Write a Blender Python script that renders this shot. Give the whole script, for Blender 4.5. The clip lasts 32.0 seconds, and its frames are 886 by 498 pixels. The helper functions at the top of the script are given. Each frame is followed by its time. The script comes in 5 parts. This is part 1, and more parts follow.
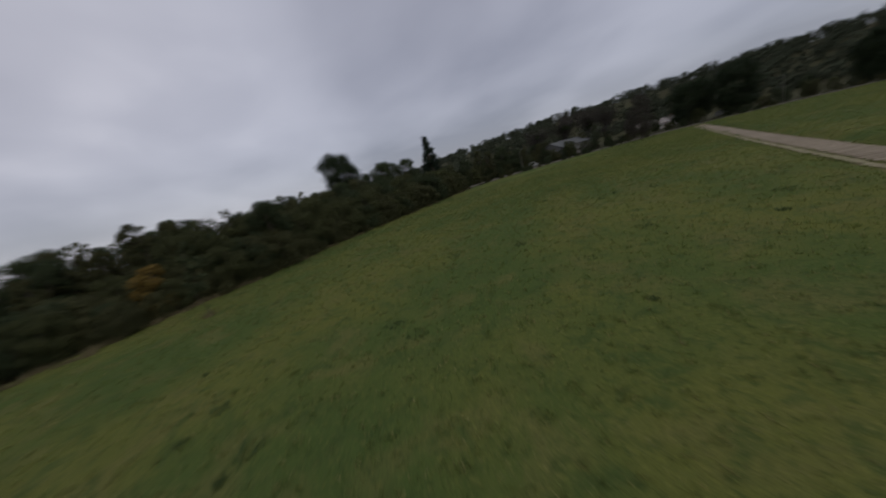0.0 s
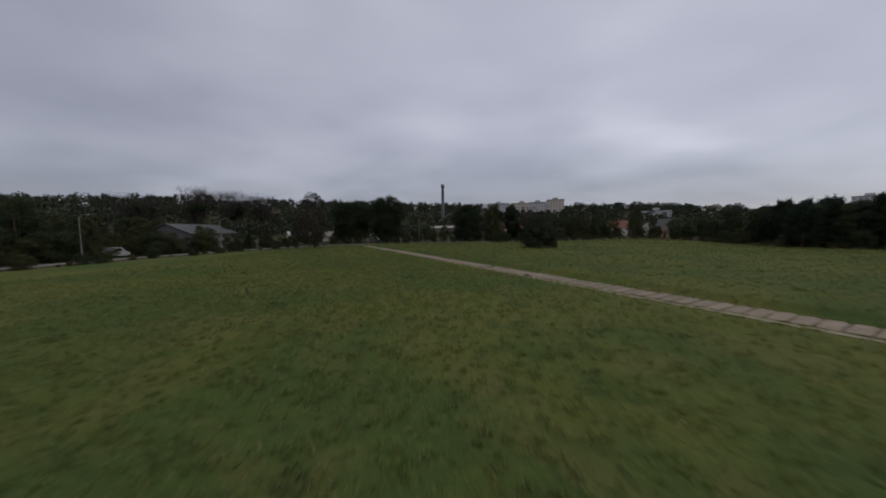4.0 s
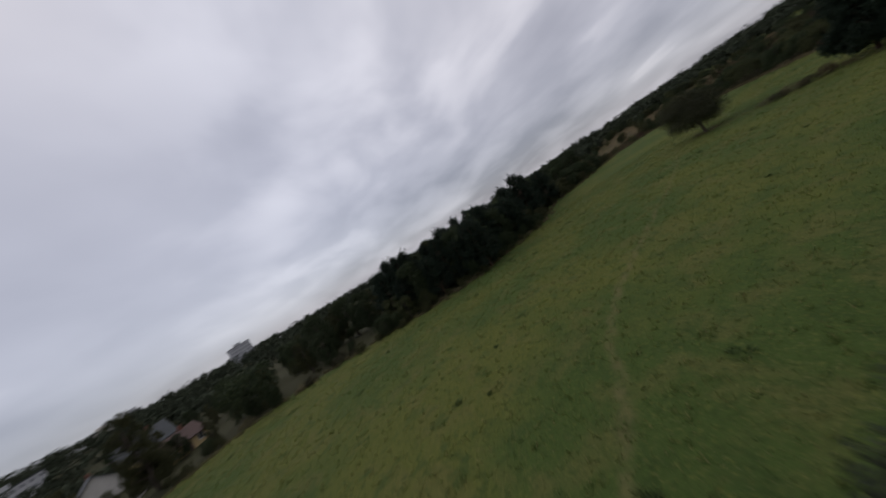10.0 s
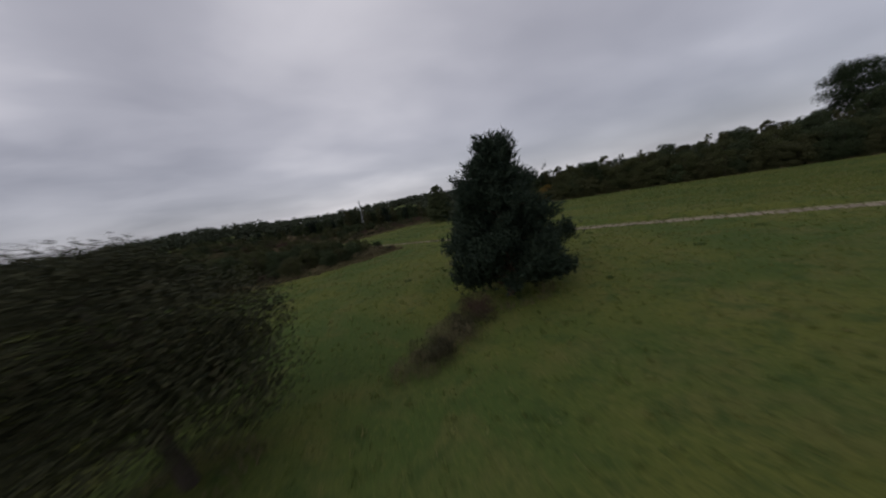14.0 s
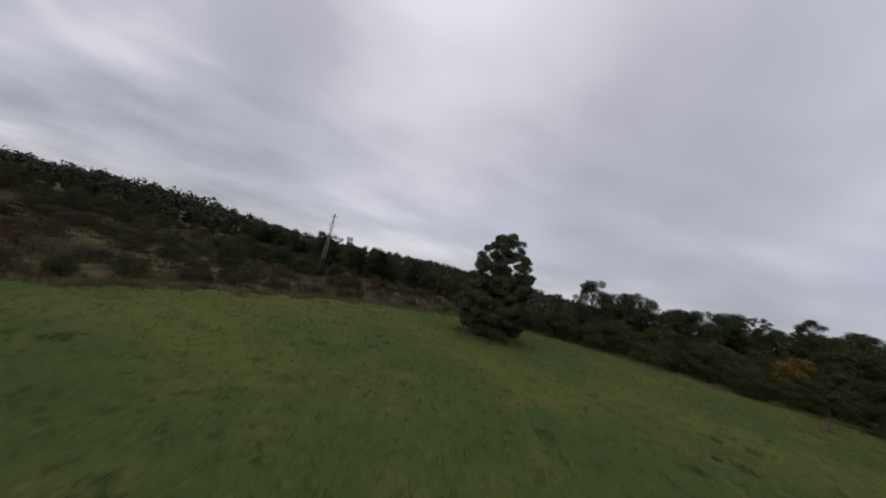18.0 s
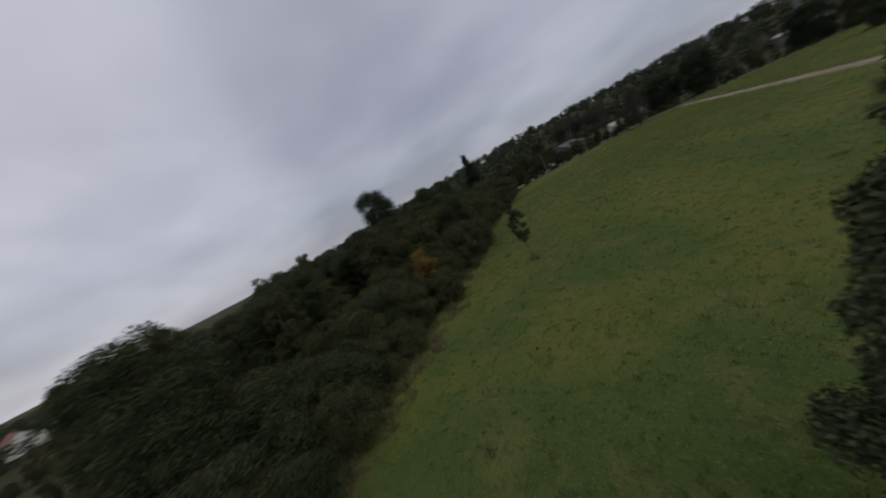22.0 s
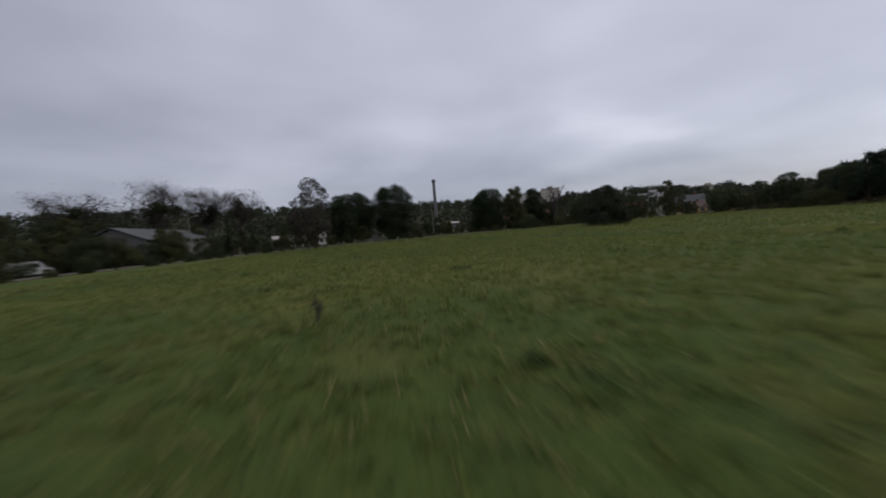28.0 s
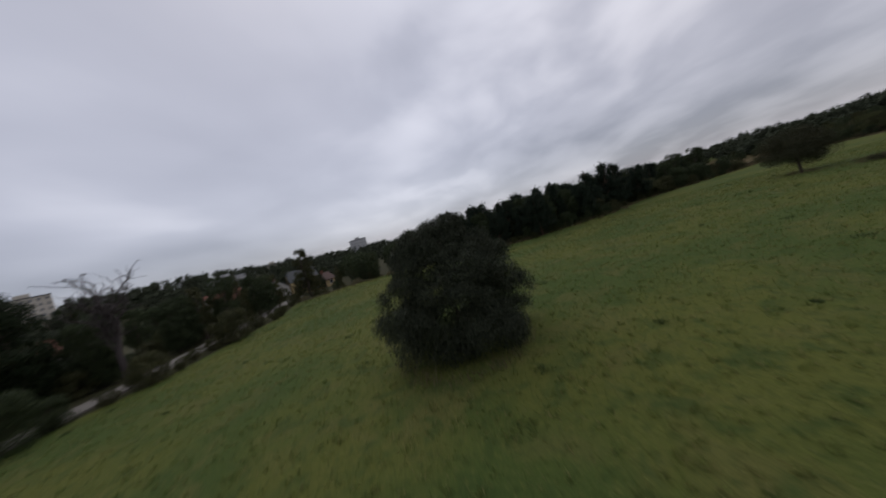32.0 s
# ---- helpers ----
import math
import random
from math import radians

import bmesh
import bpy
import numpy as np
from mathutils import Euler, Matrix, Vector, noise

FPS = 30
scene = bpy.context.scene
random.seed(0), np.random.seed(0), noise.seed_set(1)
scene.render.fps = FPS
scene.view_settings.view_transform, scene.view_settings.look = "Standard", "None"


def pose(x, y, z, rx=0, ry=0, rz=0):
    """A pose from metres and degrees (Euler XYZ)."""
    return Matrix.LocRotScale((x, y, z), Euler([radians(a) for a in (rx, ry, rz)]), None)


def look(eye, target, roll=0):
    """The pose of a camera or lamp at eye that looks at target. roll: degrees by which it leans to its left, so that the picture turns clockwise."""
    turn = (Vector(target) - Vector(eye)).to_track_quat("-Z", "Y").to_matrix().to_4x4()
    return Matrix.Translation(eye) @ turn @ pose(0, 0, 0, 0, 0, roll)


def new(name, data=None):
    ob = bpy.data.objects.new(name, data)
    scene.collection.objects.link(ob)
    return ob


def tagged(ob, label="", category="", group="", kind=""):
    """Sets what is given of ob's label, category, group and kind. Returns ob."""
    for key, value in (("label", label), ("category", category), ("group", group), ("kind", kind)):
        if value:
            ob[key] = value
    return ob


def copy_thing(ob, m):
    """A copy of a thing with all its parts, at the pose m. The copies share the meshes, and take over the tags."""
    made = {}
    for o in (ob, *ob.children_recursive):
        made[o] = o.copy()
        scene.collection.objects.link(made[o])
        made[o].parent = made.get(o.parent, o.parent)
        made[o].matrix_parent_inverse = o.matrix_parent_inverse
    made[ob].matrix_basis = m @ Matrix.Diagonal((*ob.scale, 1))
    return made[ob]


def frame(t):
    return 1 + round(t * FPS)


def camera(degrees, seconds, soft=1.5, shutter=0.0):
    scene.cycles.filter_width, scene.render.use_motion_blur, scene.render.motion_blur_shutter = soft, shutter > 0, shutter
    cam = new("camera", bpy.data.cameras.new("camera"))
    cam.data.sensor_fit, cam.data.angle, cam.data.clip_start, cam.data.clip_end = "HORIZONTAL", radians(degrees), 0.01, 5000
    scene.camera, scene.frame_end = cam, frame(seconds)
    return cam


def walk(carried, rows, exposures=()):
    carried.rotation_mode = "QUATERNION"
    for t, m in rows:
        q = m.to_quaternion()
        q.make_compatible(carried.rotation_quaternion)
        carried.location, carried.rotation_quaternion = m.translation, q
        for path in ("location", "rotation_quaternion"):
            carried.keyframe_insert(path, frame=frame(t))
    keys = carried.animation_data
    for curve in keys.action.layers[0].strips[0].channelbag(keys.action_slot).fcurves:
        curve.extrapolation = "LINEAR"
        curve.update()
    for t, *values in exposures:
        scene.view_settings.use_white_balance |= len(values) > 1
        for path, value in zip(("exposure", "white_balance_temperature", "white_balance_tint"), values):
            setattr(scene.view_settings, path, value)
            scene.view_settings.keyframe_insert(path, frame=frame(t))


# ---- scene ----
cam = camera(110.9, 32.0, soft=1.8, shutter=0.38)
PATH = [
    (0, (36.36, -62.49, 7.44), (27.42, -58.63, 5.15), -15.5),
    (0.5, (27.40, -63.02, 6.81), (20.45, -56.17, 4.62), -12.3),
    (1, (20.19, -61.61, 6.45), (15.89, -52.82, 4.38), -9.9),
    (1.5, (14.45, -58.56, 6.29), (12.69, -48.91, 4.35), -8.6),
    (2, (9.99, -54.15, 6.27), (10.09, -44.31, 4.50), -7.6),
    (2.5, (6.69, -48.53, 6.25), (7.20, -38.65, 4.78), -6.2),
    (3, (4.51, -42.00, 6.10), (4.73, -32.07, 4.96), -4.3),
    (3.5, (3.02, -34.69, 5.77), (2.91, -24.73, 4.91), -2.3),
    (4, (1.89, -26.73, 5.27), (1.56, -16.75, 4.62), -0.8),
    (4.5, (0.96, -18.29, 4.66), (0.62, -8.31, 4.19), -0.2),
    (5, (0.20, -9.61, 4.04), (0.17, 0.39, 3.76), -0.8),
    (5.5, (-0.34, -0.94, 3.51), (0.28, 9.04, 3.44), -2.6),
    (6, (-0.62, 7.45, 3.14), (1.00, 17.32, 3.32), -5.6),
    (6.5, (-0.62, 15.31, 3.00), (2.25, 24.89, 3.40), -9.1),
    (7, (-0.16, 22.75, 3.19), (4.13, 31.76, 3.76), -12.3),
    (7.5, (0.96, 29.81, 3.75), (6.63, 38.01, 4.48), -15.5),
    (8, (3.34, 36.93, 4.76), (10.34, 44.02, 5.58), -18.9),
    (8.5, (7.19, 44.16, 6.08), (15.47, 49.72, 6.88), -22.5),
    (9, (12.18, 50.97, 7.43), (21.51, 54.52, 7.97), -26.1),
    (9.5, (18.39, 56.09, 8.78), (28.33, 57.24, 8.94), -30.0),
    (10, (25.68, 58.96, 9.99), (35.59, 57.64, 9.59), -32.9),
    (10.5, (33.45, 59.43, 10.84), (42.68, 55.72, 9.81), -34.4),
    (11, (41.14, 57.70, 11.20), (49.05, 51.78, 9.61), -34.1),
    (11.5, (48.36, 53.92, 11.04), (54.41, 46.22, 9.04), -31.9),
    (12, (54.58, 48.26, 10.53), (58.45, 39.31, 8.31), -28.8),
    (12.5, (59.47, 41.27, 9.84), (61.14, 31.67, 7.60), -24.8),
    (13, (62.98, 33.06, 9.04), (62.66, 23.29, 6.92), -19.8),
    (13.5, (65.19, 23.87, 8.18), (63.17, 14.26, 6.27), -14.4),
    (14, (66.03, 13.68, 7.31), (62.64, 4.40, 5.78), -10.4),
    (14.5, (65.50, 2.93, 6.52), (61.00, -5.95, 5.50), -8.0),
    (15, (63.68, -7.72, 5.88), (58.30, -16.13, 5.41), -6.5),
    (15.5, (60.80, -17.60, 5.45), (54.82, -25.61, 5.46), -4.8),
    (16, (57.26, -26.37, 5.26), (51.12, -34.26, 5.62), -1.4),
    (16.5, (53.68, -34.19, 5.27), (48.26, -42.56, 5.91), 4.4),
    (17, (50.34, -41.51, 5.35), (46.17, -50.57, 6.04), 10.1),
    (17.5, (47.46, -48.97, 5.51), (44.33, -58.44, 6.24), 13.5),
    (18, (45.46, -56.67, 5.81), (42.49, -66.17, 6.73), 13.4),
    (18.5, (44.14, -64.33, 6.28), (40.33, -73.50, 7.49), 9.6),
    (19, (42.67, -71.83, 6.92), (37.34, -80.17, 8.36), 3.2),
    (19.5, (40.94, -78.86, 7.64), (33.89, -85.81, 9.06), -4.4),
    (20, (38.73, -84.93, 8.48), (30.20, -90.02, 9.66), -11.9),
    (20.5, (36.02, -90.10, 9.37), (26.46, -92.93, 10.18), -18.2),
    (21, (32.46, -94.49, 10.14), (22.46, -94.76, 10.35), -22.8),
    (21.5, (28.04, -97.62, 10.75), (18.38, -95.11, 10.15), -25.6),
    (22, (23.00, -98.93, 11.17), (14.56, -93.77, 9.67), -26.7),
    (22.5, (17.75, -98.24, 11.34), (11.06, -91.17, 9.07), -25.8),
    (23, (13.08, -95.69, 11.12), (7.96, -87.56, 8.35), -23.5),
    (23.5, (9.21, -91.65, 10.40), (5.09, -83.02, 7.48), -20.9),
    (24, (6.00, -86.21, 9.17), (2.58, -77.26, 6.31), -17.7),
    (24.5, (3.32, -79.41, 7.55), (0.44, -70.22, 4.88), -13.3),
    (25, (0.87, -71.15, 5.86), (-1.67, -61.75, 3.59), -8.9),
    (25.5, (-1.52, -61.75, 4.32), (-3.86, -52.18, 2.60), -5.0),
    (26, (-3.92, -51.51, 3.08), (-6.10, -41.82, 1.85), -2.4),
    (26.5, (-6.33, -40.79, 2.20), (-8.25, -31.01, 1.35), -1.3),
    (27, (-8.65, -29.93, 1.73), (-10.14, -20.06, 1.08), -1.6),
    (27.5, (-10.78, -19.26, 1.64), (-11.53, -9.30, 1.05), -2.9),
    (28, (-12.58, -9.02, 1.89), (-12.28, 0.96, 1.27), -4.8),
    (28.5, (-13.93, 0.64, 2.41), (-12.32, 10.48, 1.69), -6.9),
    (29, (-14.62, 9.68, 3.03), (-11.51, 19.14, 2.18), -9.0),
    (29.5, (-14.23, 18.30, 3.63), (-9.54, 27.08, 2.62), -10.8),
    (30, (-12.30, 26.44, 4.15), (-6.27, 34.34, 3.03), -12.4),
    (30.5, (-8.98, 33.76, 4.65), (-1.75, 40.56, 3.37), -13.7),
    (31, (-4.70, 40.47, 5.29), (3.58, 45.90, 3.88), -14.3),
    (31.5, (0.22, 46.50, 6.16), (9.28, 50.54, 4.91), -14.4),
    (32, (6.04, 51.32, 7.38), (15.74, 53.69, 6.84), -16.2),
]
EXPOSURES = [(0, -0.18), (3, -0.18), (6, -0.12), (7, -0.15), (9, -0.05), (10, -0.15), (12, -0.27), (13.5, -0.3), (16, -0.13), (17.5, -0.05), (20.5, -0.05), (22, -0.12), (24, -0.06), (28, 0.0), (30, 0.0), (32, -0.1)]
walk(cam, [(t, look(eye, target, roll)) for t, eye, target, roll in PATH], EXPOSURES)

# ---- sky and light ----
world = bpy.data.worlds.new("overcast_sky")
scene.world = world
world.use_nodes = True
SUN_AZ, SUN_EL = radians(55), radians(55)
BANK = radians(122)


def build_sky():
    tree = world.node_tree
    tree.nodes.clear()
    link = tree.links.new
    out, bg = tree.nodes.new("ShaderNodeOutputWorld"), tree.nodes.new("ShaderNodeBackground")
    sky = tree.nodes.new("ShaderNodeTexSky")
    sky.sky_type, sky.sun_disc = "NISHITA", False
    sky.sun_elevation, sky.sun_rotation = SUN_EL, SUN_AZ
    coord = tree.nodes.new("ShaderNodeTexCoord")
    sep = tree.nodes.new("ShaderNodeSeparateXYZ")
    link(coord.outputs["Generated"], sep.inputs[0])

    def m(op, a, b=None):
        n = tree.nodes.new("ShaderNodeMath")
        n.operation = op
        for i, v in enumerate((a, b)):
            if v is None:
                continue
            if isinstance(v, (int, float)):
                n.inputs[i].default_value = v
            else:
                link(v, n.inputs[i])
        return n.outputs[0]

    up = m("MAXIMUM", sep.outputs[2], 0.0)
    low = m("ADD", up, 0.22)
    comb = tree.nodes.new("ShaderNodeCombineXYZ")
    link(m("DIVIDE", sep.outputs[0], low), comb.inputs[0])
    link(m("DIVIDE", sep.outputs[1], low), comb.inputs[1])
    turn = tree.nodes.new("ShaderNodeMapping")
    turn.inputs["Rotation"].default_value = (0, 0, radians(-28))
    turn.inputs["Scale"].default_value = (0.8, 1.0, 1.0)
    link(comb.outputs[0], turn.inputs[0])

    def cloud(scale, detail, rough, warp):
        n = tree.nodes.new("ShaderNodeTexNoise")
        n.inputs["Scale"].default_value, n.inputs["Detail"].default_value = scale, detail
        n.inputs["Roughness"].default_value, n.inputs["Distortion"].default_value = rough, warp
        link(turn.outputs[0], n.inputs["Vector"])
        return n.outputs["Fac"]

    def span(v, lo, hi, a, b):
        n = tree.nodes.new("ShaderNodeMapRange")
        n.interpolation_type = "SMOOTHSTEP"
        for i, k in enumerate((lo, hi, a, b)):
            n.inputs[1 + i].default_value = k
        link(v, n.inputs[0])
        return n.outputs[0]

    big = span(cloud(0.62, 3, 0.45, 0.2), 0.32, 0.68, 0.0, 1.0)
    fine = span(cloud(1.9, 4, 0.45, 0.25), 0.3, 0.7, 0.0, 1.0)
    mix = m("ADD", m("MULTIPLY", big, 0.78), m("MULTIPLY", fine, 0.22))
    # brighter where the hidden sun stands behind the cloud
    sunward = tree.nodes.new("ShaderNodeVectorMath")
    sunward.operation = "DOT_PRODUCT"
    link(coord.outputs["Generated"], sunward.inputs[0])
    sunward.inputs[1].default_value = (math.sin(SUN_AZ) * math.cos(SUN_EL), math.cos(SUN_AZ) * math.cos(SUN_EL), math.sin(SUN_EL))
    glow = span(sunward.outputs["Value"], -0.3, 1.0, 0.0, 1.0)
    # a darker bank of cloud over the eastern wood
    bank = tree.nodes.new("ShaderNodeVectorMath")
    bank.operation = "DOT_PRODUCT"
    link(coord.outputs["Generated"], bank.inputs[0])
    bank.inputs[1].default_value = (math.sin(BANK) * 0.9, math.cos(BANK) * 0.9, 0.43)
    shade = m("MULTIPLY", span(bank.outputs["Value"], 0.5, 0.98, 0.0, 0.34), m("SUBTRACT", 1.15, m("MULTIPLY", fine, 0.75)))
    # and a duller strip of it low in the north-east
    rim = tree.nodes.new("ShaderNodeVectorMath")
    rim.operation = "DOT_PRODUCT"
    link(coord.outputs["Generated"], rim.inputs[0])
    rim.inputs[1].default_value = (0.94, 0.34, 0.0)
    shade = m("ADD", shade, m("MULTIPLY", span(rim.outputs["Value"], 0.25, 0.9, 0.0, 0.17), span(up, 0.02, 0.4, 1.0, 0.0)))
    ramp = tree.nodes.new("ShaderNodeValToRGB")
    ramp.color_ramp.elements[0].color = (0.30, 0.305, 0.375, 1)
    ramp.color_ramp.elements[1].color = (1.05, 1.04, 1.135, 1)
    mid = ramp.color_ramp.elements.new(0.5)
    mid.color = (0.558, 0.562, 0.652, 1)
    # the deck is a little thicker towards the north-west
    side = tree.nodes.new("ShaderNodeVectorMath")
    side.operation = "DOT_PRODUCT"
    link(coord.outputs["Generated"], side.inputs[0])
    side.inputs[1].default_value = (0.03, -0.27, 0.0)
    body = m("ADD", m("ADD", m("MULTIPLY", mix, 0.5), 0.07), side.outputs["Value"])
    body = m("ADD", m("ADD", body, span(up, 0.3, 0.9, 0.0, 0.08)), span(up, 0.0, 0.22, -0.06, 0.0))
    link(m("ADD", body, m("SUBTRACT", m("MULTIPLY", glow, 0.43), shade)), ramp.inputs[0])
    # warmer grey towards the south
    south = tree.nodes.new("ShaderNodeMixRGB")
    south.blend_type = "MULTIPLY"
    south.inputs[2].default_value = (1.02, 0.99, 0.955, 1)
    link(span(sep.outputs[1], 0.25, -0.75, 0.0, 1.0), south.inputs[0])
    link(ramp.outputs[0], south.inputs[1])
    # thin haze of blue sky light through the deck
    tint = tree.nodes.new("ShaderNodeMixRGB")
    tint.blend_type = "ADD"
    tint.inputs[0].default_value = 0.02
    link(south.outputs[0], tint.inputs[1])
    link(sky.outputs[0], tint.inputs[2])
    link(tint.outputs[0], bg.inputs[0])
    bg.inputs[1].default_value = 0.85
    link(bg.outputs[0], out.inputs[0])


build_sky()
sun = new("sun", bpy.data.lights.new("sun", "SUN"))
sun.data.energy, sun.data.angle, sun.data.color = 0.75, radians(50), (1.0, 0.97, 0.93)
sun.matrix_world = look((math.sin(SUN_AZ) * 50, math.cos(SUN_AZ) * 50, 40), (0, 0, 0))

# ---- materials ----


class Mat:
    """A procedural material with short calls for its nodes."""

    def __init__(self, name, rough=0.9, spec=0.25):
        self.mat = bpy.data.materials.new(name)
        self.mat.use_nodes = True
        self.tree = self.mat.node_tree
        self.bsdf = self.tree.nodes["Principled BSDF"]
        self.bsdf.inputs["Roughness"].default_value = rough
        self.bsdf.inputs["Specular IOR Level"].default_value = spec
        self.place = self.add("ShaderNodeNewGeometry").outputs["Position"]
        self.local = self.add("ShaderNodeTexCoord").outputs["Object"]

    def add(self, kind):
        return self.tree.nodes.new(kind)

    def link(self, a, b):
        self.tree.links.new(a, b)

    def noise(self, scale, detail=4, rough=0.6, local=False, warp=0.0, stretch=None):
        n = self.add("ShaderNodeTexNoise")
        n.inputs["Scale"].default_value, n.inputs["Detail"].default_value = scale, detail
        n.inputs["Roughness"].default_value, n.inputs["Distortion"].default_value = rough, warp
        src = self.local if local else self.place
        if stretch:
            mp = self.add("ShaderNodeMapping")
            mp.inputs["Scale"].default_value = stretch
            self.link(src, mp.inputs[0])
            src = mp.outputs[0]
        self.link(src, n.inputs["Vector"])
        return n.outputs["Fac"]

    def span(self, v, lo, hi, a=0.0, b=1.0):
        n = self.add("ShaderNodeMapRange")
        n.interpolation_type = "SMOOTHSTEP"
        for i, k in enumerate((lo, hi, a, b)):
            n.inputs[1 + i].default_value = k
        self.link(v, n.inputs[0])
        return n.outputs[0]

    def mix(self, fac, a, b, mode="MIX"):
        n = self.add("ShaderNodeMixRGB")
        n.blend_type = mode
        for i, v in enumerate((fac, a, b)):
            if isinstance(v, (int, float)):
                n.inputs[i].default_value = v
            elif isinstance(v, tuple):
                n.inputs[i].default_value = (*v, 1)
            else:
                self.link(v, n.inputs[i])
        return n.outputs[0]

    def math(self, op, a, b):
        n = self.add("ShaderNodeMath")
        n.operation = op
        for i, v in enumerate((a, b)):
            if isinstance(v, (int, float)):
                n.inputs[i].default_value = v
            else:
                self.link(v, n.inputs[i])
        return n.outputs[0]

    def island(self):
        return self.add("ShaderNodeNewGeometry").outputs["Random Per Island"]

    def each(self):
        return self.add("ShaderNodeObjectInfo").outputs["Random"]

    def color(self, v):
        if isinstance(v, tuple):
            self.bsdf.inputs["Base Color"].default_value = (*v, 1)
        else:
            self.link(v, self.bsdf.inputs["Base Color"])
        return self

    def bump(self, v, strength=0.5, far=0.02):
        n = self.add("ShaderNodeBump")
        n.inputs["Strength"].default_value, n.inputs["Distance"].default_value = strength, far
        self.link(v, n.inputs["Height"])
        self.link(n.outputs[0], self.bsdf.inputs["Normal"])
        return self


def meadow_color(m):
    """Patches of lush, yellowish, dry and dark grass at several scales."""
    big, mid, fine = m.noise(0.07, 3, 0.5), m.noise(0.26, 5, 0.6, warp=0.7), m.noise(7.0, 6, 0.7)
    c = m.mix(m.span(big, 0.4, 0.6), (0.060, 0.092, 0.022), (0.112, 0.120, 0.027))
    c = m.mix(m.span(mid, 0.48, 0.66, 0.0, 0.6), c, (0.132, 0.120, 0.040))
    c = m.mix(m.span(m.noise(0.62, 5, 0.65, warp=0.6), 0.50, 0.66, 0.0, 0.75), c, (0.044, 0.072, 0.019))
    c = m.mix(m.span(m.noise(2.4, 4, 0.6, warp=0.5), 0.52, 0.66, 0.0, 0.6), c, (0.036, 0.058, 0.015))
    c = m.mix(m.span(m.noise(4.6, 4, 0.6), 0.52, 0.70, 0.0, 0.42), c, (0.185, 0.175, 0.048))
    c = m.mix(m.span(m.noise(17.0, 3, 0.6), 0.48, 0.66, 0.0, 0.6), c, (0.026, 0.040, 0.013))
    c = m.mix(m.span(m.noise(12.0, 4, 0.6, warp=0.6), 0.58, 0.70, 0.0, 0.5), c, (0.20, 0.17, 0.08))
    c = m.mix(m.span(m.noise(1.3, 5, 0.7, warp=0.4), 0.64, 0.78, 0, 0.5), c, (0.155, 0.128, 0.064))
    return m.mix(m.span(fine, 0.3, 0.75, 0.0, 0.45), c, (0.034, 0.048, 0.015)), fine


def plain(name, color, rough=0.8, grain=8.0, vary=0.35, dirt=(0.05, 0.045, 0.04), spec=0.25, local=False, metal=0.0):
    m = Mat(name, rough, spec)
    a, b = m.noise(grain, 5, 0.65, local), m.noise(grain * 0.13, 4, 0.6, local)
    c = m.mix(m.span(a, 0.3, 0.75, 0.0, vary), color, tuple(v * 0.6 for v in color))
    c = m.mix(m.span(b, 0.5, 0.75, 0.0, vary), c, dirt)
    m.color(c).bump(a, 0.35, 0.01)
    m.bsdf.inputs["Metallic"].default_value = metal
    return m.mat


def foliage(name, dark, light, warm, warm_part=0.15, glow=0.25, rough=0.7, spec=0.12):
    """Leaves: one tone a leaf, a shift from plant to plant, some turned by autumn."""
    m = Mat(name, rough, spec)
    leaf, plant = m.island(), m.each()
    c = m.mix(leaf, dark, light)
    c = m.mix(m.span(m.noise(1.3, 2, 0.5), 0.62 - 0.2 * warm_part, 0.75, 0.0, min(1.0, 2.5 * warm_part)), c, warm)
    c = m.mix(m.math("MULTIPLY", plant, 0.35), c, tuple(v * 0.55 for v in dark))
    m.color(c)
    if glow:
        trans = m.add("ShaderNodeBsdfTranslucent")
        m.link(c, trans.inputs[0])
        mixer = m.add("ShaderNodeMixShader")
        mixer.inputs[0].default_value = glow
        m.link(m.bsdf.outputs[0], mixer.inputs[1])
        m.link(trans.outputs[0], mixer.inputs[2])
        m.link(mixer.outputs[0], m.tree.nodes["Material Output"].inputs[0])
    return m.mat


def ground_material():
    m = Mat("meadow_ground", 0.95, 0.06)
    c, fine = meadow_color(m)
    # heath, scrub floor and woodland floor outside the mown meadow, by a painted mask
    at = m.add("ShaderNodeAttribute")
    at.attribute_name = "cover"
    rgb = m.add("ShaderNodeSeparateColor")
    m.link(at.outputs["Color"], rgb.inputs[0])
    edge = m.math("ADD", m.noise(0.7, 5, 0.7), -0.5)
    heath = m.mix(m.span(m.noise(0.35, 5, 0.65), 0.38, 0.62), (0.045, 0.036, 0.018), (0.105, 0.078, 0.038))
    heath = m.mix(m.span(m.noise(0.22, 4, 0.6), 0.52, 0.66), heath, (0.045, 0.050, 0.017))
    floor = m.mix(m.span(fine, 0.35, 0.7), (0.030, 0.036, 0.016), (0.060, 0.050, 0.028))
    c = m.mix(m.span(m.math("ADD", rgb.outputs[0], m.math("MULTIPLY", edge, 0.6)), 0.35, 0.65), c, heath)
    c = m.mix(m.span(m.math("ADD", rgb.outputs[1], m.math("MULTIPLY", edge, 0.6)), 0.35, 0.65), c, floor)
    c = m.mix(m.span(m.math("ADD", rgb.outputs[2], m.math("MULTIPLY", edge, 0.8)), 0.3, 0.8, 0.0, 0.7), c, (0.135, 0.118, 0.052))
    m.color(c).bump(fine, 0.9, 0.06)
    return m.mat


